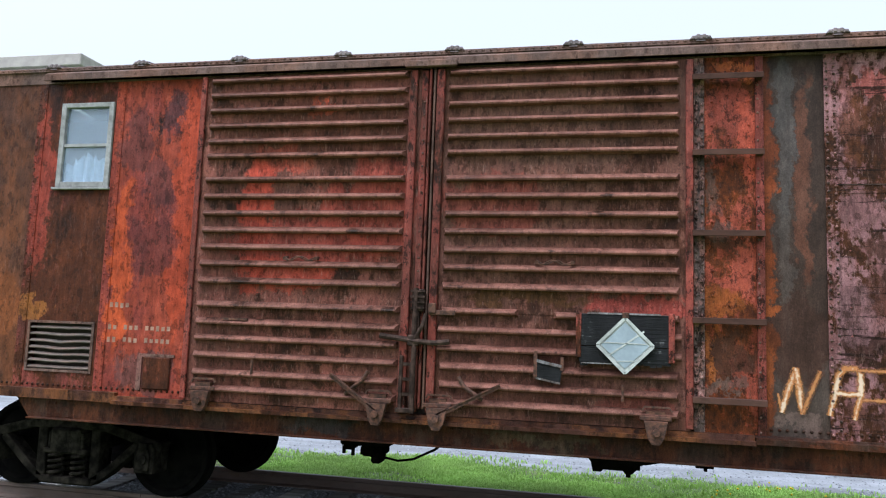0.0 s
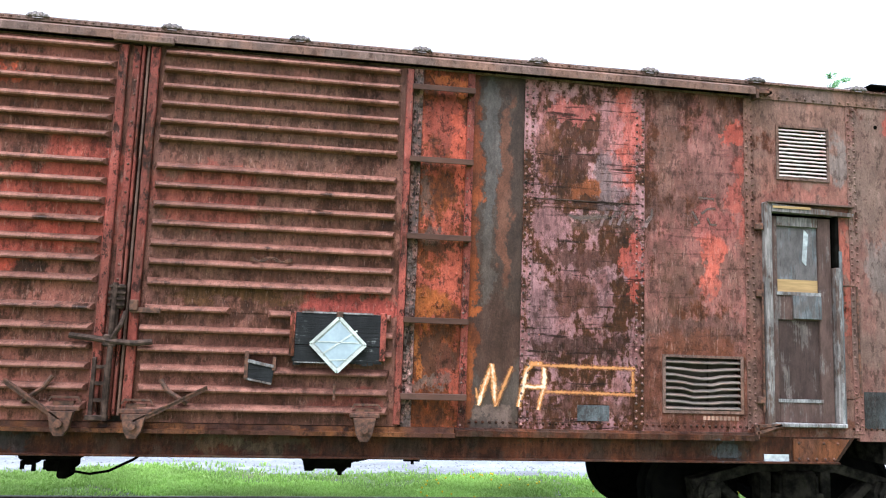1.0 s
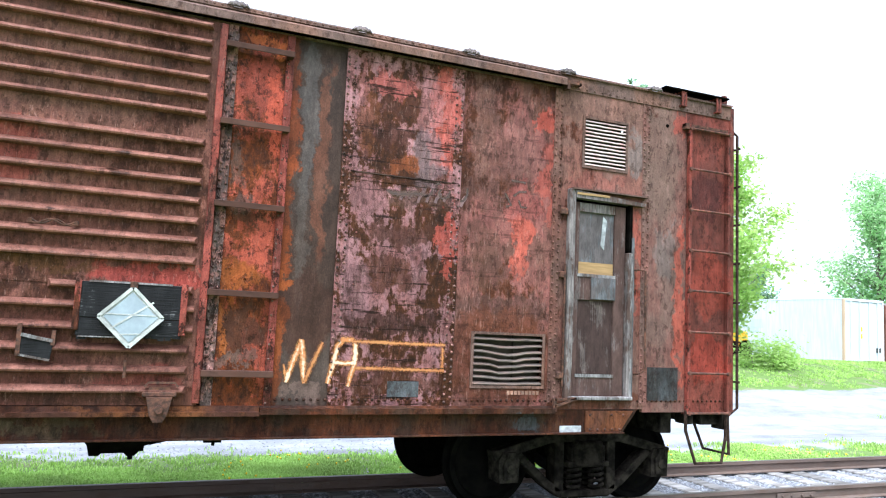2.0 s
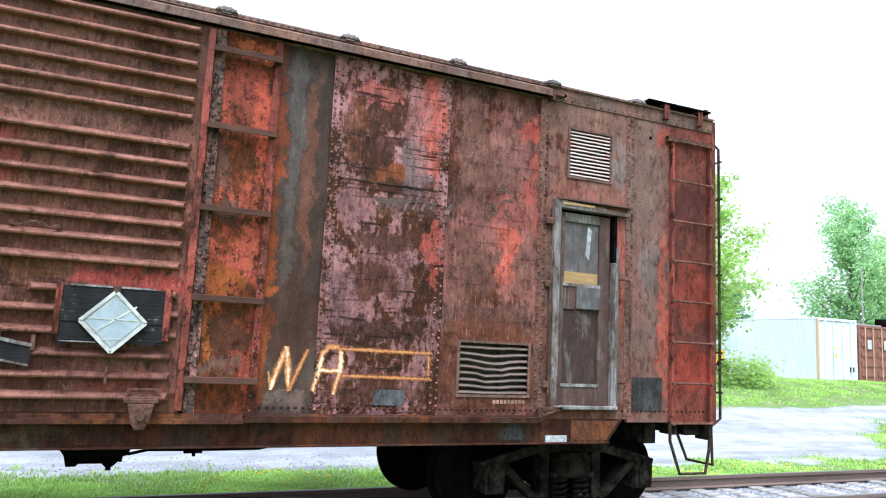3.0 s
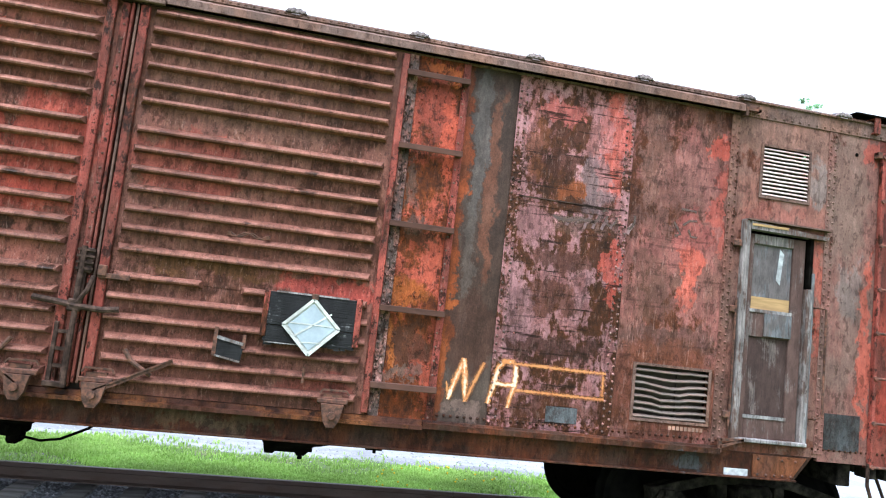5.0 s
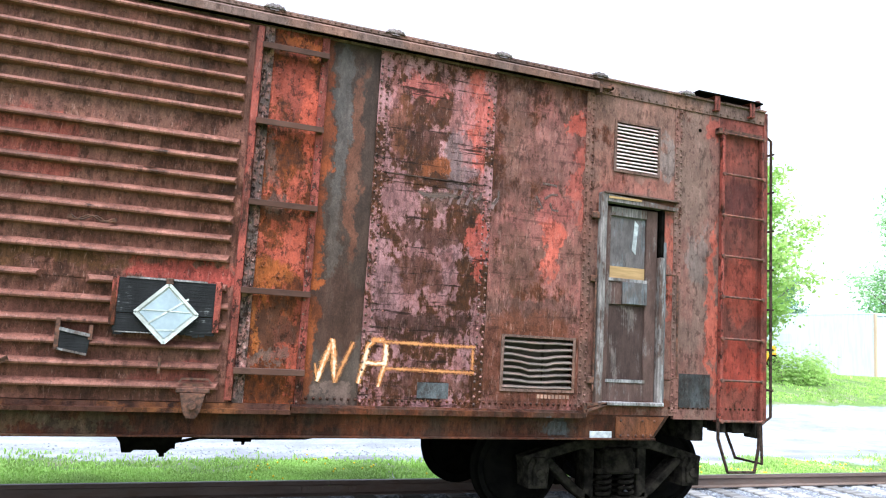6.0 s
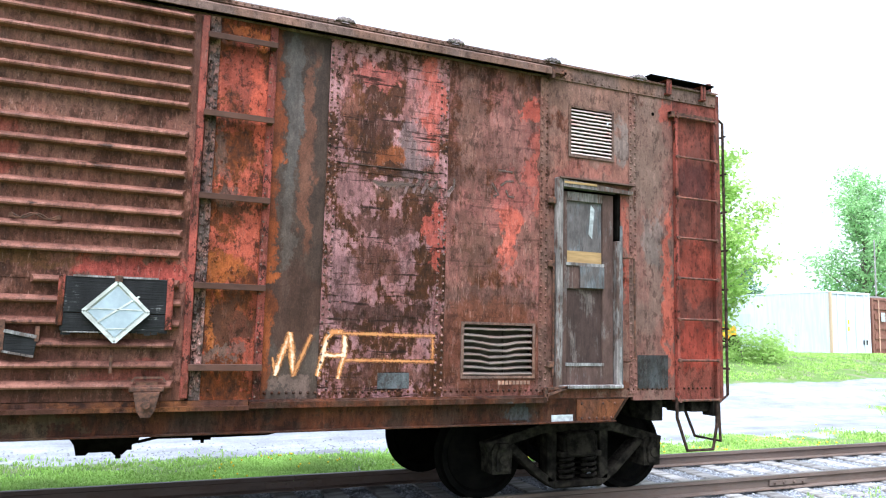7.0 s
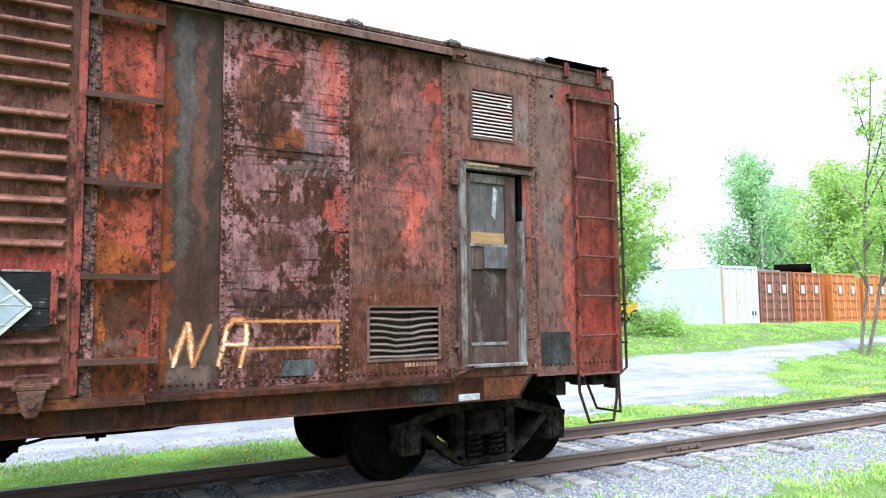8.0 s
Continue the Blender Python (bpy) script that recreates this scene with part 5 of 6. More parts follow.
gx, gy = axis(-900, 1500, -9, 32, 0.16), axis(-700, 1500, -3, 12, 0.13)
verts = [(x, y, ground_z(x, y)) for y in gy for x in gx]
nx = len(gx)
faces = [(j * nx + i, j * nx + i + 1, (j + 1) * nx + i + 1, (j + 1) * nx + i) for j in range(len(gy) - 1) for i in range(nx - 1)]
me = bpy.data.meshes.new("ground")
me.from_pydata(verts, [], faces)
a = me.attributes.new("road", "FLOAT", "POINT")
a.data.foreach_set("value", [road_share(x, y) for x, y, _ in verts])
a = me.attributes.new("ballast", "FLOAT", "POINT")
a.data.foreach_set("value", [ballast_share(x, y) for x, y, _ in verts])
for p in me.polygons:
    p.use_smooth = True
mgr = Mat("grass_gravel_ground")
f1, f2, f3, f4 = mgr.noise(120, 3, 0.7), mgr.noise(26, 5, 0.7), mgr.noise(1.6, 4, 0.6), mgr.noise(300, 2, 0.6)
turf = mgr.mix(mgr.step(f2, 0.35, 0.65), (0.07, 0.125, 0.03), (0.13, 0.20, 0.055))
turf = mgr.mix(mgr.step(f3, 0.52, 0.64), turf, (0.155, 0.165, 0.095))
cell = mgr.t.nodes.new("ShaderNodeTexVoronoi")
cell.inputs["Scale"].default_value = 34
mgr.put(mgr.pos, cell.inputs["Vector"])
stone = mgr.mix(mgr.step(cell.outputs["Distance"], 0.1, 0.75), (0.29, 0.305, 0.34), (0.12, 0.127, 0.14))
stone = mgr.mix(1.0, stone, mgr.shade(f2, 0.75, 1.25), "MULTIPLY")
road_c = mgr.mix(mgr.step(f2, 0.3, 0.7), (0.195, 0.203, 0.222), (0.265, 0.277, 0.303))
road_c = mgr.mix(1.0, road_c, mgr.shade(f3, 0.85, 1.15), "MULTIPLY")
road_c = mgr.mix(mgr.step(f1, 0.6, 0.75), road_c, (0.15, 0.15, 0.155))
road_c = mgr.mix(1.0, road_c, mgr.shade(mgr.noise(1.1, 5, 0.65, (0.18, 1.6, 1), 9.0), 0.72, 1.2), "MULTIPLY")
blend = mgr.math("ADD", mgr.attribute("road"), mgr.math("MULTIPLY", mgr.math("SUBTRACT", f2, 0.5), 0.9))
blend2 = mgr.math("ADD", mgr.attribute("ballast"), mgr.math("MULTIPLY", mgr.math("SUBTRACT", f2, 0.5), 0.9))
gc = mgr.mix(mgr.step(blend, 0.4, 0.6), turf, road_c)
gc = mgr.mix(mgr.step(blend2, 0.4, 0.6), gc, stone)
m_ground = mgr.done(gc, 0.95, 0.0, mgr.math("MULTIPLY_ADD", cell.outputs["Distance"], mgr.math("MULTIPLY", blend2, -0.8), mgr.math("MULTIPLY", f2, 0.5)), 0.7, 0.03, 0.2)
me.materials.append(m_ground)
ground = tagged(new("ground", me), "grassy ground with a pale gravel road and stone ballast", "ground", kind="structure")

track_line = thing("railway_track", "rusty steel rails on weathered wooden sleepers in gravel", "railway track", kind="structure")
RAIL = [(-0.036, 0.0), (-0.030, 0.0), (0.030, 0.0), (0.036, -0.008), (0.036, -0.035), (0.010, -0.048), (0.008, -0.125), (0.065, -0.140), (0.065, -0.150), (-0.065, -0.150), (-0.065, -0.140), (-0.008, -0.125), (-0.010, -0.048), (-0.036, -0.035), (-0.036, -0.008)]
for y, joints in ((0.80, (-4.5, 7.37, 19.2)), (2.305, (1.9, 13.75, 25.6))):
    for a, b in zip((-60.0, *[j + 0.004 for j in joints]), (*[j - 0.004 for j in joints], 80.0)):
        bm = extrude_x(bmesh.new(), [(y + p, q) for p, q in RAIL], a, b)
        r = part("rail", bm, m_rail, track_line, "rusty steel rail")
        part("rail_top", boxes((a, b, y - 0.027, y + 0.027, 0.0005, 0.003)), m_railtop, r)
    for x in joints:
        bm = boxes((x - 0.30, x + 0.30, y - 0.034, y - 0.012, -0.115, -0.052), bevel=0.006)
        for k in (-0.22, -0.08, 0.08, 0.22):
            tube(bm, [(x + k, y - 0.06, -0.085), (x + k, y - 0.03, -0.085)], 0.018, 6)
        part("joint_bar", bm, m_rail, track_line, "bolted rail joint bar")
bm = boxes((-0.11, 0.11, -1.30, 1.30, -0.09, 0.09), bevel=0.012)
tie0 = None
trng = random.Random(9)
for k in range(-16, 62):
    x = 0.22 + 0.52 * k + trng.uniform(-0.05, 0.05)
    if tie0 is None:
        tie0 = t = part("sleeper", bm, m_tie, track_line)
    else:
        t = new("sleeper", tie0.data)
        t.parent = track_line
    t.location = (x, 1.55 + trng.uniform(-0.08, 0.08), -0.245 + trng.uniform(-0.015, 0.008))
    t.rotation_euler = (trng.uniform(-0.008, 0.008), trng.uniform(-0.02, 0.02), trng.uniform(-0.035, 0.035))


def scatter(name, label, n, area, make, material, keep, seed, category="grass"):
    """Many small pieces in one mesh of kind stuff."""
    r = random.Random(seed)
    vs, fs = [], []
    tries = 0
    done = 0
    while done < n and tries < n * 6:
        tries += 1
        x, y = area(r)
        if r.random() > keep(x, y):
            continue
        make(r, x, y, ground_z(x, y), vs, fs)
        done += 1
    me = bpy.data.meshes.new(name)
    me.from_pydata(vs, [], fs)
    me.materials.append(material)
    return tagged(new(name, me), label, category, kind="stuff")


def blade_tuft(r, x, y, z, vs, fs):
    far = math.hypot(x - 0.2, y + 5.6)
    grow = 1.0 + 0.012 * far
    for _ in range(4):
        a, h = r.uniform(0, 6.283), r.uniform(0.018, 0.055) * grow
        px, py = x + r.gauss(0, 0.035), y + r.gauss(0, 0.035)
        w, l = r.uniform(0.005, 0.010) * grow, r.uniform(0.2, 0.8) * h
        c, s = math.cos(a), math.sin(a)
        k = len(vs)
        vs.extend([(px - s * w, py + c * w, z - 0.01), (px + s * w, py - c * w, z - 0.01), (px + c * l * 0.4 + s * w * 0.8, py + s * l * 0.4 - c * w * 0.8, z + h * 0.65), (px + c * l * 0.4 - s * w * 0.8, py + s * l * 0.4 + c * w * 0.8, z + h * 0.65), (px + c * l, py + s * l, z + h)])
        fs.extend([(k, k + 1, k + 2, k + 3), (k + 3, k + 2, k + 4)])


def leaf_mat(name, low, high, through=0.35):
    m = Mat(name)
    isl = m.t.nodes.new("ShaderNodeNewGeometry").outputs["Random Per Island"]
    col = m.mix(isl, low, high)
    col = m.mix(1.0, col, m.shade(m.noise(0.9, 3, 0.6), 0.75, 1.25), "MULTIPLY")
    mat = m.done(col, 0.6, spec=0.3)
    tl = m.t.nodes.new("ShaderNodeBsdfTranslucent")
    mx = m.t.nodes.new("ShaderNodeMixShader")
    mx.inputs[0].default_value = through
    m.put(col, tl.inputs["Color"])
    m.t.links.new(m.bsdf.outputs[0], mx.inputs[1])
    m.t.links.new(tl.outputs[0], mx.inputs[2])
    m.t.links.new(mx.outputs[0], m.t.nodes["Material Output"].inputs["Surface"])
    return mat


m_grass = leaf_mat("grass_blades", (0.24, 0.42, 0.07), (0.46, 0.66, 0.21))
m_flower = plain("dandelion_yellow", (0.70, 0.50, 0.03), 0.7, 0.0, 0.15, 30, 0.1)
green = lambda x, y: (1 - road_share(x, y)) * (1 - 0.90 * ballast_share(x, y)) * (0.06 + 0.94 * bump01(0.5 + 2.8 * noise.noise(Vector((x * 0.7, y * 0.7, 3)))))
scatter("grass", "short spring grass with thin bare patches", 40000, lambda r: (r.uniform(-8, 11), r.uniform(3.0, 6.4)), blade_tuft, m_grass, green, 1)
scatter("grass", "short spring grass beside the rails", 9000, lambda r: (r.uniform(2.5, 17), r.uniform(-3.0, 0.5)), blade_tuft, m_grass, green, 2)
scatter("grass", "grass along the gravel road", 24000, lambda r: (r.uniform(9, 40), r.uniform(3.2, 9.6)), blade_tuft, m_grass, green, 3)
scatter("grass", "taller grass below the containers", 14000, lambda r: (r.uniform(12, 48), r.uniform(10.5, 17.0)), blade_tuft, m_grass, green, 4)


def flower(r, x, y, z, vs, fs):
    k, h, a = len(vs), r.uniform(0.05, 0.12), r.uniform(0, 6.28)
    q = 0.012 + 0.0009 * math.hypot(x, y)
    vs.extend([(x + q * math.cos(a + 1.0472 * i), y + q * math.sin(a + 1.0472 * i), z + h) for i in range(6)] + [(x, y, z + h + 0.012), (x, y, z + h - 0.02)])
    for i in range(6):
        fs.extend([(k + i, k + (i + 1) % 6, k + 6), (k + (i + 1) % 6, k + i, k + 7)])


scatter("dandelions", "small yellow dandelion heads in the grass", 240, lambda r: (r.uniform(1, 17), r.choice((r.uniform(-2.5, 0.2), r.uniform(3.2, 5.6)))), flower, m_flower, green, 5, "flowers")


def pebble(r, x, y, z, vs, fs):
    k, s = len(vs), r.uniform(0.009, 0.024)
    a = r.uniform(0, 6.28)
    for i in range(4):
        vs.append((x + s * math.cos(a + 1.571 * i) * r.uniform(0.7, 1.2), y + s * math.sin(a + 1.571 * i) * r.uniform(0.7, 1.2), z + s * r.uniform(-0.1, 0.3)))
    vs.extend([(x, y, z + s * 0.8), (x, y, z - s * 0.5)])
    for i in range(4):
        fs.extend([(k + i, k + (i + 1) % 4, k + 4), (k + (i + 1) % 4, k + i, k + 5)])


mp = Mat("ballast_stone")
pi = mp.t.nodes.new("ShaderNodeNewGeometry").outputs["Random Per Island"]
m_pebble = mp.done(mp.ramp(pi, (0.0, (0.11, 0.114, 0.125)), (0.5, (0.22, 0.23, 0.255)), (1.0, (0.36, 0.375, 0.41))), 0.9)
scatter("ballast", "loose grey ballast stones between the sleepers", 34000, lambda r: (r.uniform(-6, 18), r.uniform(-1.8, 3.6)), pebble, m_pebble, ballast_share, 6, "gravel")

scatter("loose_gravel", "pale loose stones in the thin grass", 2200, lambda r: (r.uniform(-8, 9), r.uniform(3.4, 6.4)), pebble, m_pebble, lambda x, y: 0.3 + 0.7 * bump01((y - 4.2) / 1.2), 8, "gravel")

# ---- freight containers on the rise behind the road ----
def container_mat(name, colour, rust):
    m = Mat(name)
    n, s = m.noise(1.3, 6, 0.65, (1, 1, 0.5)), m.noise(8, 4, 0.6, (1, 1, 0.1))
    col = m.mix(m.math("MULTIPLY", m.step(m.math("MULTIPLY_ADD", s, 0.4, m.math("MULTIPLY", n, 0.6)), 0.56, 0.66), 0.6), colour, rust)
    col = m.mix(0.6, col, m.shade(s, 0.8, 1.15), "MULTIPLY")
    return m.done(col, 0.6, 0.0, n, 0.1)


m_cwhite = container_mat("container_white", (0.56, 0.61, 0.68), (0.44, 0.47, 0.52))
m_cbrown = container_mat("container_brown", (0.20, 0.085, 0.062), (0.13, 0.05, 0.035))
m_crust = container_mat("container_rust_orange", (0.34, 0.10, 0.035), (0.20, 0.065, 0.03))
m_corange = container_mat("container_orange", (0.52, 0.17, 0.04), (0.33, 0.11, 0.035))
m_cblue = container_mat("container_pale_blue", (0.50, 0.58, 0.62), (0.35, 0.38, 0.40))
m_crustedge = container_mat("container_rust_edge", (0.50, 0.36, 0.26), (0.40, 0.20, 0.09))
m_cbar = container_mat("container_bar", (0.46, 0.27, 0.20), (0.30, 0.13, 0.08))
CZ = 0.95


def container(x, y, length, width, high, material, label, edge, sign=True, wave=0.03):
    c = thing("freight_container", label, "container", "row of freight containers", at=(x, y, CZ))
    bm = bmesh.new()
    n = int(length / 0.14)
    for side in (0.0, width):
        pts = []
        for i in range(n + 1):
            pts.append((side + (wave if side == 0 else -wave) * ((i // 2) % 2), 0.12 + (length - 0.24) * i / n))
        lo, hi = [bm.verts.new((px, py, 0.12)) for px, py in pts], [bm.verts.new((px, py, high - 0.08)) for px, py in pts]
        for i in range(n):
            bm.faces.new((lo[i], lo[i + 1], hi[i + 1], hi[i]))
    box(bm, 0.02, width - 0.02, 0.1, length - 0.02, high - 0.08, high - 0.03)
    box(bm, 0.02, width - 0.02, 0.1, length - 0.02, 0.08, 0.14)
    box(bm, 0.05, width - 0.05, length - 0.08, length - 0.03, 0.1, high - 0.08)
    part("body", bm, material, c)
    fr = []
    for px in (0.0, width - 0.11):
        for py in (0.0, length - 0.12):
            fr.append((px, px + 0.11, py, py + 0.12, 0.0, high))
    for px in (0.0, width - 0.1):
        fr += [(px, px + 0.1, 0.121, length - 0.121, 0.0, 0.13), (px, px + 0.07, 0.121, length - 0.121, high - 0.07, high)]
    fr += [(0.111, width - 0.111, 0.0, 0.1, 0.0, 0.13), (0.111, width - 0.111, 0.0, 0.1, high - 0.11, high)]
    part("frame", boxes(*fr, bevel=0.008), edge, c)
    for k in (0, 1):
        a = 0.115 + k * (width / 2 - 0.11)
        b = a + width / 2 - 0.12
        d = part("door", boxes((a, b, 0.04, 0.08, 0.14, high - 0.12), bevel=0.006), material, c)
        for q in (0.27, 0.75):
            lx = a + (b - a) * q
            part("locking_bar", tube(bmesh.new(), [(lx, -0.02, 0.1), (lx, -0.02, high - 0.09)], 0.026, 7), m_cbar if sign else material, d)
        hs = [(a + 0.06, b - 0.06, 0.0, 0.0395, 0.25 + 0.44 * i, 0.47 + 0.44 * i) for i in range(5) if sign]
        for dims in hs:
            part("pressed_panel", boxes(dims), material, d)
        if sign:
            part("data_panel", boxes((a + 0.40, a + 0.66, -0.055, -0.047, high - 1.05, high - 0.65)), m_white, d, "small pale data label")
    return c


white = container(27.9, 16.6, 12.19, 2.46, 2.70, m_cwhite, "white freight container with rusty corner posts", m_cwhite, False, 0.004)
part("rusty_post", boxes((-0.006, 0.085, -0.006, 0.095, 0.05, 2.66)), m_crustedge, white, "rust-streaked corner post")
part("faded_mark", boxes((-0.012, -0.004, 4.4, 5.9, 1.35, 1.75), (-0.012, -0.004, 4.7, 5.4, 1.15, 1.33)), m_cblue, white, "faded grey lettering block")
part("yellow_label", boxes((1.0, 1.12, 0.0, 0.034, 1.3, 1.5), (1.0, 1.12, 0.0, 0.034, 1.0, 1.2)), m_flower, white)
part("blue_mark", boxes((2.0, 2.25, 0.0, 0.034, 0.42, 0.62)), m_greyplate, white)
container(30.62, 16.7, 6.06, 2.44, 2.52, m_cbrown, "brown-red freight container with closed doors", m_cbrown)
container(33.36, 16.8, 6.06, 2.44, 2.52, m_crust, "rust-orange freight container with closed doors", m_crust)
container(36.35, 16.7, 6.06, 2.44, 2.52, m_corange, "orange freight container with closed doors", m_corange)
container(39.15, 16.7, 6.06, 2.44, 2.52, m_corange, "orange freight container with closed doors", m_corange)
container(41.95, 16.9, 6.06, 2.44, 2.5, m_cblue, "pale blue freight container with closed doors", m_cblue)
for x in (28.2, 29.9):
    tagged(part("skid_block", boxes((x, x + 0.35, 16.7, 17.3, 0.78, 0.948)), m_tie), "dark timber block under a container", "timber block")
tagged(part("steel_pipe", tube(bmesh.new(), [(33.9, 18.2, CZ + 2.52 + 0.24), (35.1, 17.0, CZ + 2.52 + 0.24)], 0.24, 20), m_black), "black pipe lying on a container roof", "pipe")
bm = boxes((30.7, 32.6, 17.0, 17.06, 3.475, 3.545), (30.9, 32.9, 17.3, 17.36, 3.475, 3.555), (31.2, 32.4, 17.6, 17.66, 3.475, 3.63), (30.8, 31.4, 17.05, 17.5, 3.547, 3.585))
tagged(part("scrap_metal", bm, m_frame), "pale scrap bars on a container roof", "scrap")
tagged(part("mast", tube(bmesh.new(), [(33.0, 18.2, CZ + 2.48), (33.0, 18.2, 6.4)], 0.035, 7), m_frame), "thin pale mast on a container", "pole")
ym = thing("yellow_loader", "small yellow machine parked beside the container", "machine", at=(22.5, 17.6, ground_z(22.5, 17.6)))
m_yellow = plain("machine_yellow", (0.62, 0.36, 0.03), 0.5, 0.0, 0.25, 8, 0.1)
part("body", boxes((-0.6, 0.6, -0.5, 0.5, 0.35, 1.05), (-0.5, 0.1, -0.45, 0.45, 1.05, 1.5), bevel=0.06), m_yellow, ym)
for dx in (-0.4, 0.4):
    for dy in (-0.5, 0.5):
        part("wheel", lathe_y(bmesh.new(), [(0.05, -0.1), (0.32, -0.1), (0.35, -0.06), (0.35, 0.06), (0.32, 0.1), (0.05, 0.1)], (dx, dy, 0.35), 18), m_black, ym)

# ---- trees ----
m_bark = plain("grey_bark", (0.16, 0.14, 0.12), 0.9, 0.0, 0.4, 10, 0.5, (2, 2, 0.3))
m_leaf_lime = leaf_mat("lime_leaves", (0.32, 0.52, 0.12), (0.50, 0.66, 0.25), 0.65)
m_leaf_mid = leaf_mat("spring_leaves", (0.30, 0.52, 0.24), (0.44, 0.64, 0.35), 0.55)
m_leaf_far = leaf_mat("far_leaves", (0.17, 0.31, 0.17), (0.27, 0.42, 0.26), 0.45)


def tree(name, x, y, high, spread, low, leaves, leaf, material, label, seed, stems=1, lean=0.0, droop=0.0, limbs=26, girth=0.02):
    """A tapered trunk with limbs; leaves in loose clumps along the limbs."""
    r = random.Random(seed)
    z0 = ground_z(x, y) - 0.05
    t = thing(name, label, "tree", at=(x, y, z0))
    bm = bmesh.new()

    def limb(a, b, r0, r1, n=5, wave=0.03):
        pts, prev = [], None
        for i in range(n + 1):
            u = i / n
            p = Vector(a).lerp(Vector(b), u) + Vector((r.gauss(0, 1), r.gauss(0, 1), r.gauss(0, 0.5))) * wave * (Vector(b) - Vector(a)).length * (0 < i < n)
            pts.append(p)
        for i in range(n):
            ra, rb = r0 + (r1 - r0) * i / n, r0 + (r1 - r0) * (i + 1) / n
            d = (pts[i + 1] - pts[i]).normalized()
            u = d.orthogonal().normalized()
            v = d.cross(u)
            q = [[bm.verts.new(p + rr * (math.cos(1.0472 * k) * u + math.sin(1.0472 * k) * v)) for k in range(6)] for p, rr in ((pts[i], ra), (pts[i + 1], rb))]
            for k in range(6):
                bm.faces.new((q[0][k], q[0][(k + 1) % 6], q[1][(k + 1) % 6], q[1][k]))
        return pts

    tips = []
    for s in range(stems):
        a = (s - (stems - 1) / 2)
        top = (a * spread * 0.75 + lean, -a * spread * 0.7 + r.uniform(-0.2, 0.2) - lean, high * 0.9)
        trunk = limb((a * 0.16, -a * 0.14, 0), top, girth * high / math.sqrt(stems), 0.02, 8, 0.008)
        for k in range(limbs // stems):
            u = (k + r.random()) / (limbs // stems)
            h = low + (high * 0.94 - low) * u
            f = min(h / (high * 0.9), 1.0)
            base = trunk[min(int(f * 8 * 0.86), 8)]
            wide = spread * (0.45 + 1.0 * math.sin(3.1416 * min(1, 0.22 + 0.75 * u))) * r.uniform(0.45, 0.85)
            ang = r.uniform(0, 6.283)
            tip = Vector((base.x + wide * math.cos(ang), base.y + wide * math.sin(ang), h + wide * (0.35 - droop)))
            pts = limb(base, tip, 0.006 * high * (1 - 0.6 * u), 0.008, 4)
            tips += [(p, wide) for p in pts[1:]]
        tips.append((trunk[-1], spread * 0.4))
    part("trunk", bm, m_bark, t)
    vs, fs = [], []
    for i in range(leaves):
        p, wide = tips[r.randrange(len(tips))]
        g = 0.10 * spread + 0.09 * wide
        c = Vector((p.x + r.gauss(0, g), p.y + r.gauss(0, g), p.z + r.gauss(0, g * 0.6)))
        s = leaf * r.uniform(0.6, 1.3)
        u = Vector((r.gauss(0, 1), r.gauss(0, 1), r.gauss(0, 0.6))).normalized()
        v = u.orthogonal().normalized()
        v = (v * math.cos(r.uniform(0, 6.28)) + u.cross(v) * math.sin(r.uniform(0, 6.28))).normalized()
        k = len(vs)
        vs.extend([tuple(c - u * s), tuple(c + v * s * 0.5), tuple(c + u * s), tuple(c - v * s * 0.5)])
        fs.append((k, k + 1, k + 2, k + 3))
    me = bpy.data.meshes.new("crown")
    me.from_pydata(vs, [], fs)
    me.materials.append(material)
    cr = new("crown", me)
    cr.parent = t
    return t


tree("tree", 18.6, 14.2, 7.4, 1.75, 1.5, 24000, 0.095, m_leaf_lime, "leafy lime-green tree beside the white container", 11, limbs=40)
tree("tree", 25.2, 8.8, 10.8, 1.35, 3.4, 4200, 0.085, m_leaf_lime, "thin young tree with twin trunks and sparse leaves", 12, stems=2, lean=1.0, limbs=16, girth=0.008)
tree("tree", 46.5, 22.5, 10.8, 2.7, 2.4, 14000, 0.13, m_leaf_lime, "broad light-green tree behind the orange containers", 13, limbs=46)
tree("tree", 52.5, 23.0, 11.0, 2.7, 2.4, 12000, 0.13, m_leaf_lime, "broad light-green tree behind the containers", 19, limbs=46)
tree("tree", 61.6, 40.0, 16.6, 3.7, 3.2, 12000, 0.19, m_leaf_mid, "tall green tree behind the containers", 14, limbs=44)
tree("tree", 67.6, 41.0, 14.2, 3.0, 4.0, 9000, 0.17, m_leaf_mid, "green tree behind the containers", 15, limbs=40)
tree("tree", 55.0, 48.0, 8.2, 1.8, 3.0, 4000, 0.17, m_leaf_far, "low pale green tree in the distance", 16)
tree("tree", 23.1, 25.0, 14.9, 0.75, 6.0, 2600, 0.11, m_leaf_far, "slender tree behind the boxcar", 17)
bush = thing("bush", "low green bush below the white container", "bush", at=(19.6, 12.6, ground_z(19.6, 12.6)))
br = random.Random(21)
vs, fs = [], []
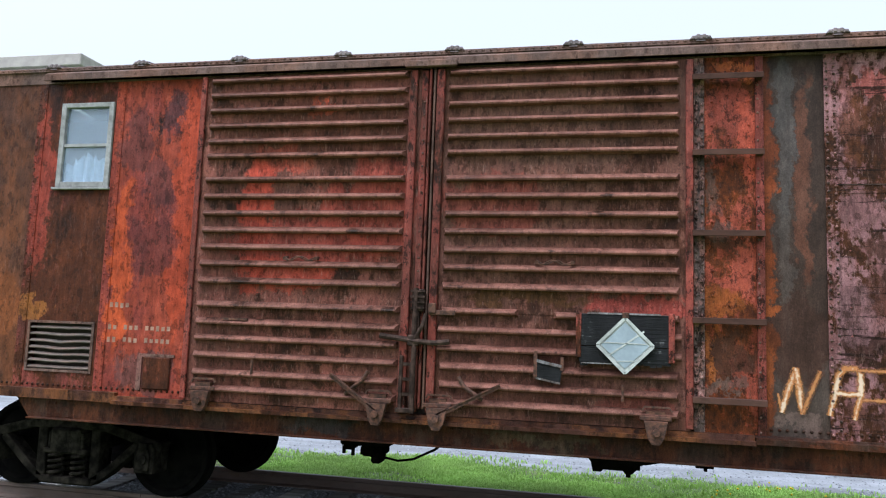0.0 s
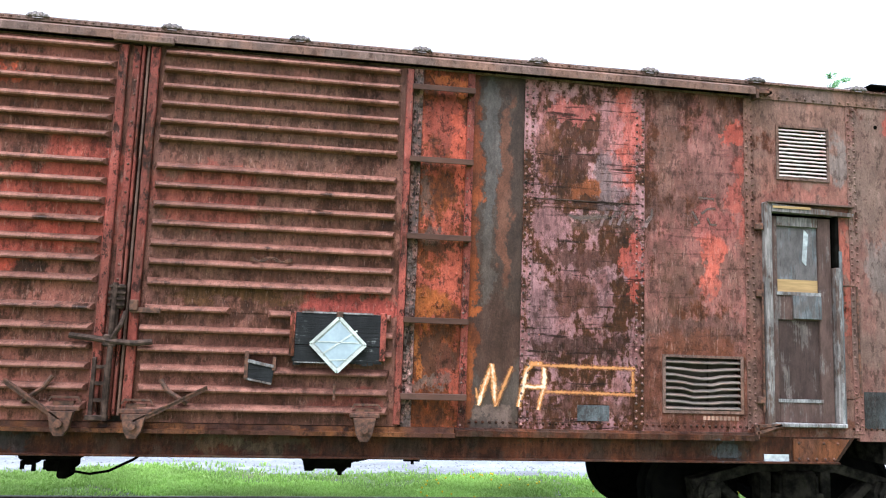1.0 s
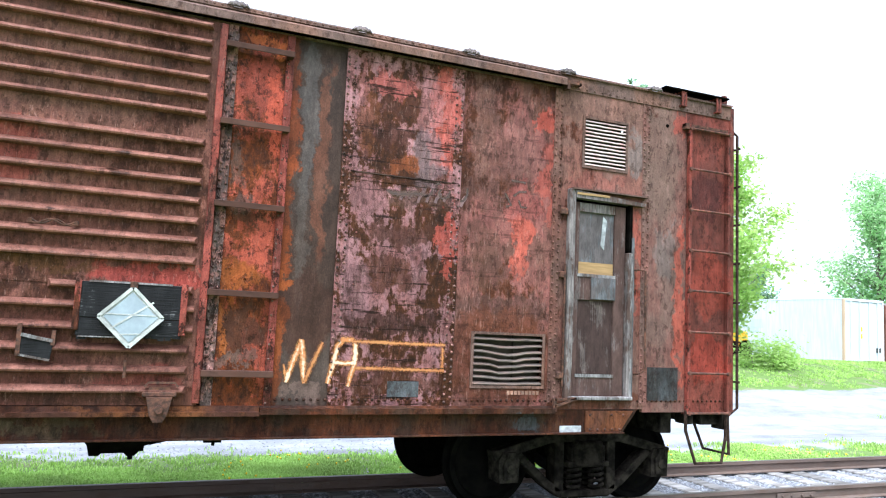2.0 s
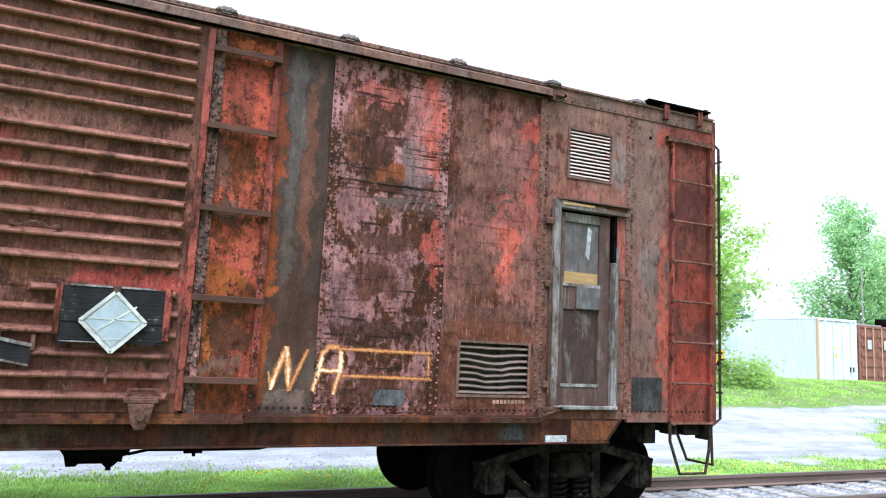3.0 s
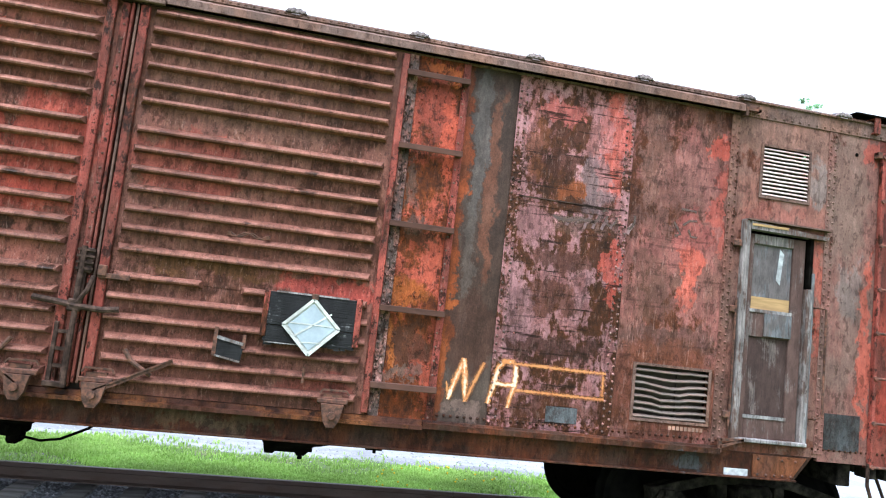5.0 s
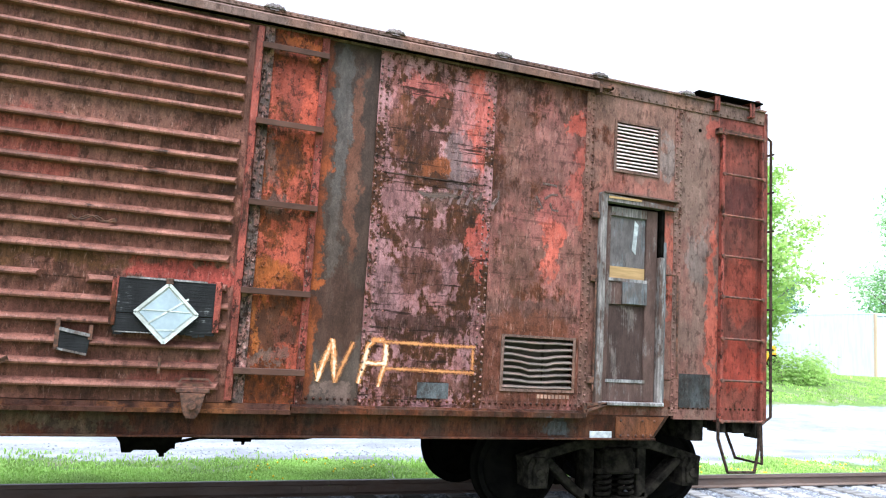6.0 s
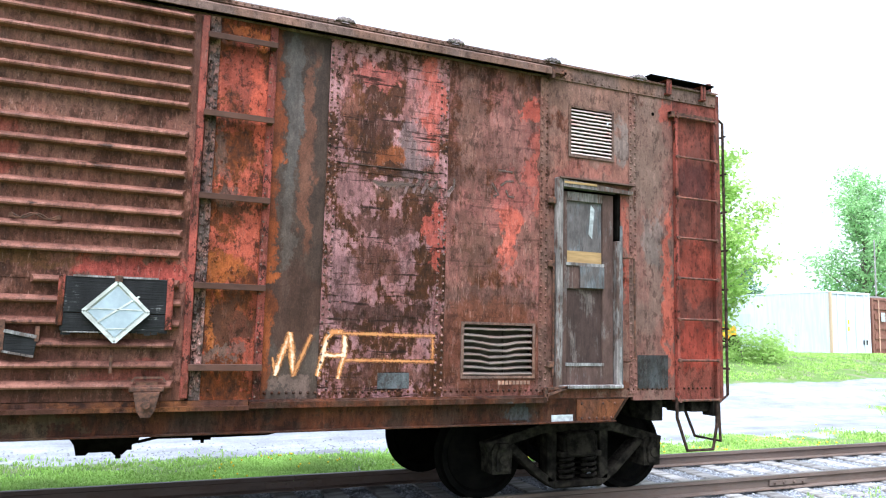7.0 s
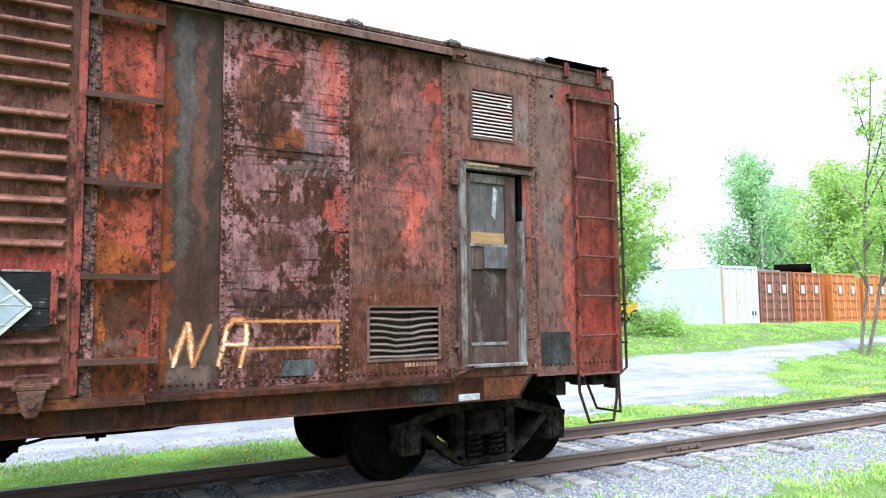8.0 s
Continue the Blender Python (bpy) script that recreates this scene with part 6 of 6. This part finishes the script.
for i in range(4200):
    lobe = br.choice(((0, 0, 0.45, 0.6), (0.8, 0.3, 0.35, 0.5), (-0.7, 0.2, 0.5, 0.6), (1.5, 0.8, 0.25, 0.4)))
    c = Vector((lobe[0] + br.gauss(0, lobe[3] * 0.55), lobe[1] + br.gauss(0, lobe[3] * 0.5), abs(br.gauss(lobe[2], 0.28))))
    u = Vector((br.gauss(0, 1), br.gauss(0, 1), br.gauss(0, 1))).normalized()
    v, s, k = u.orthogonal().normalized(), br.uniform(0.03, 0.08), len(vs)
    vs.extend([tuple(c - u * s), tuple(c + v * s * 0.5), tuple(c + u * s), tuple(c - v * s * 0.5)])
    fs.append((k, k + 1, k + 2, k + 3))
me = bpy.data.meshes.new("foliage")
me.from_pydata(vs, [], fs)
me.materials.append(m_leaf_lime)
new("foliage", me).parent = bush
part("stems", tube(tube(tube(bmesh.new(), [(0, 0, -0.05), (0.2, 0.1, 0.7)], 0.02, 6), [(-0.6, 0.2, -0.05), (-0.8, 0.2, 0.7)], 0.02, 6), [(0.8, 0.3, -0.05), (1.0, 0.4, 0.5)], 0.02, 6), m_bark, bush)

# ---- distance: a building behind the boxcar, and a wooded hill ----
m_wallgrey = plain("pale_grey_cladding", (0.36, 0.33, 0.31), 0.8, 0.0, 0.15, 3, 0.1)
bld = thing("building", "pale grey flat-topped building behind the boxcar", "building", at=(-27, 12, 0))
part("wall", boxes((0, 11.9, 0.3, 9, -0.4, 9.0)), m_wallgrey, bld)
part("roof", boxes((-0.1, 12.0, 0.0, 9.1, 9.004, 9.36), bevel=0.02), m_wallgrey, bld, "pale roof edge")
# distance haze is put into the hill's pale blue-green base colour
mh = Mat("haze_tinted_woods")
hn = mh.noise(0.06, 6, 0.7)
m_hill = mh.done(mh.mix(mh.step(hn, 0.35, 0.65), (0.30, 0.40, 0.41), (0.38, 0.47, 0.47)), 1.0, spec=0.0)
bm = bmesh.new()
prev = None
for k in range(160):
    a = radians(-20 + k * 0.9)
    d = 620.0
    h = 22 + 32 * bump01((math.degrees(a) - 10) / 40) * bump01((110 - math.degrees(a)) / 60) + 3.0 * noise.noise(Vector((k * 0.13, 0, 0))) + 1.5 * noise.noise(Vector((k * 0.9, 5, 0)))
    row = [bm.verts.new((d * math.sin(a), d * math.cos(a), -4)), bm.verts.new((1.05 * d * math.sin(a), 1.05 * d * math.cos(a), h * 0.6)), bm.verts.new((1.2 * d * math.sin(a), 1.2 * d * math.cos(a), h))]
    if prev:
        for i in (0, 1):
            bm.faces.new((prev[i], row[i], row[i + 1], prev[i + 1]))
    prev = row
tagged(part("backdrop_hill", bm, m_hill, smooth=True), "wooded hill on the horizon, tinted pale blue-green for haze", "hill", kind="structure")
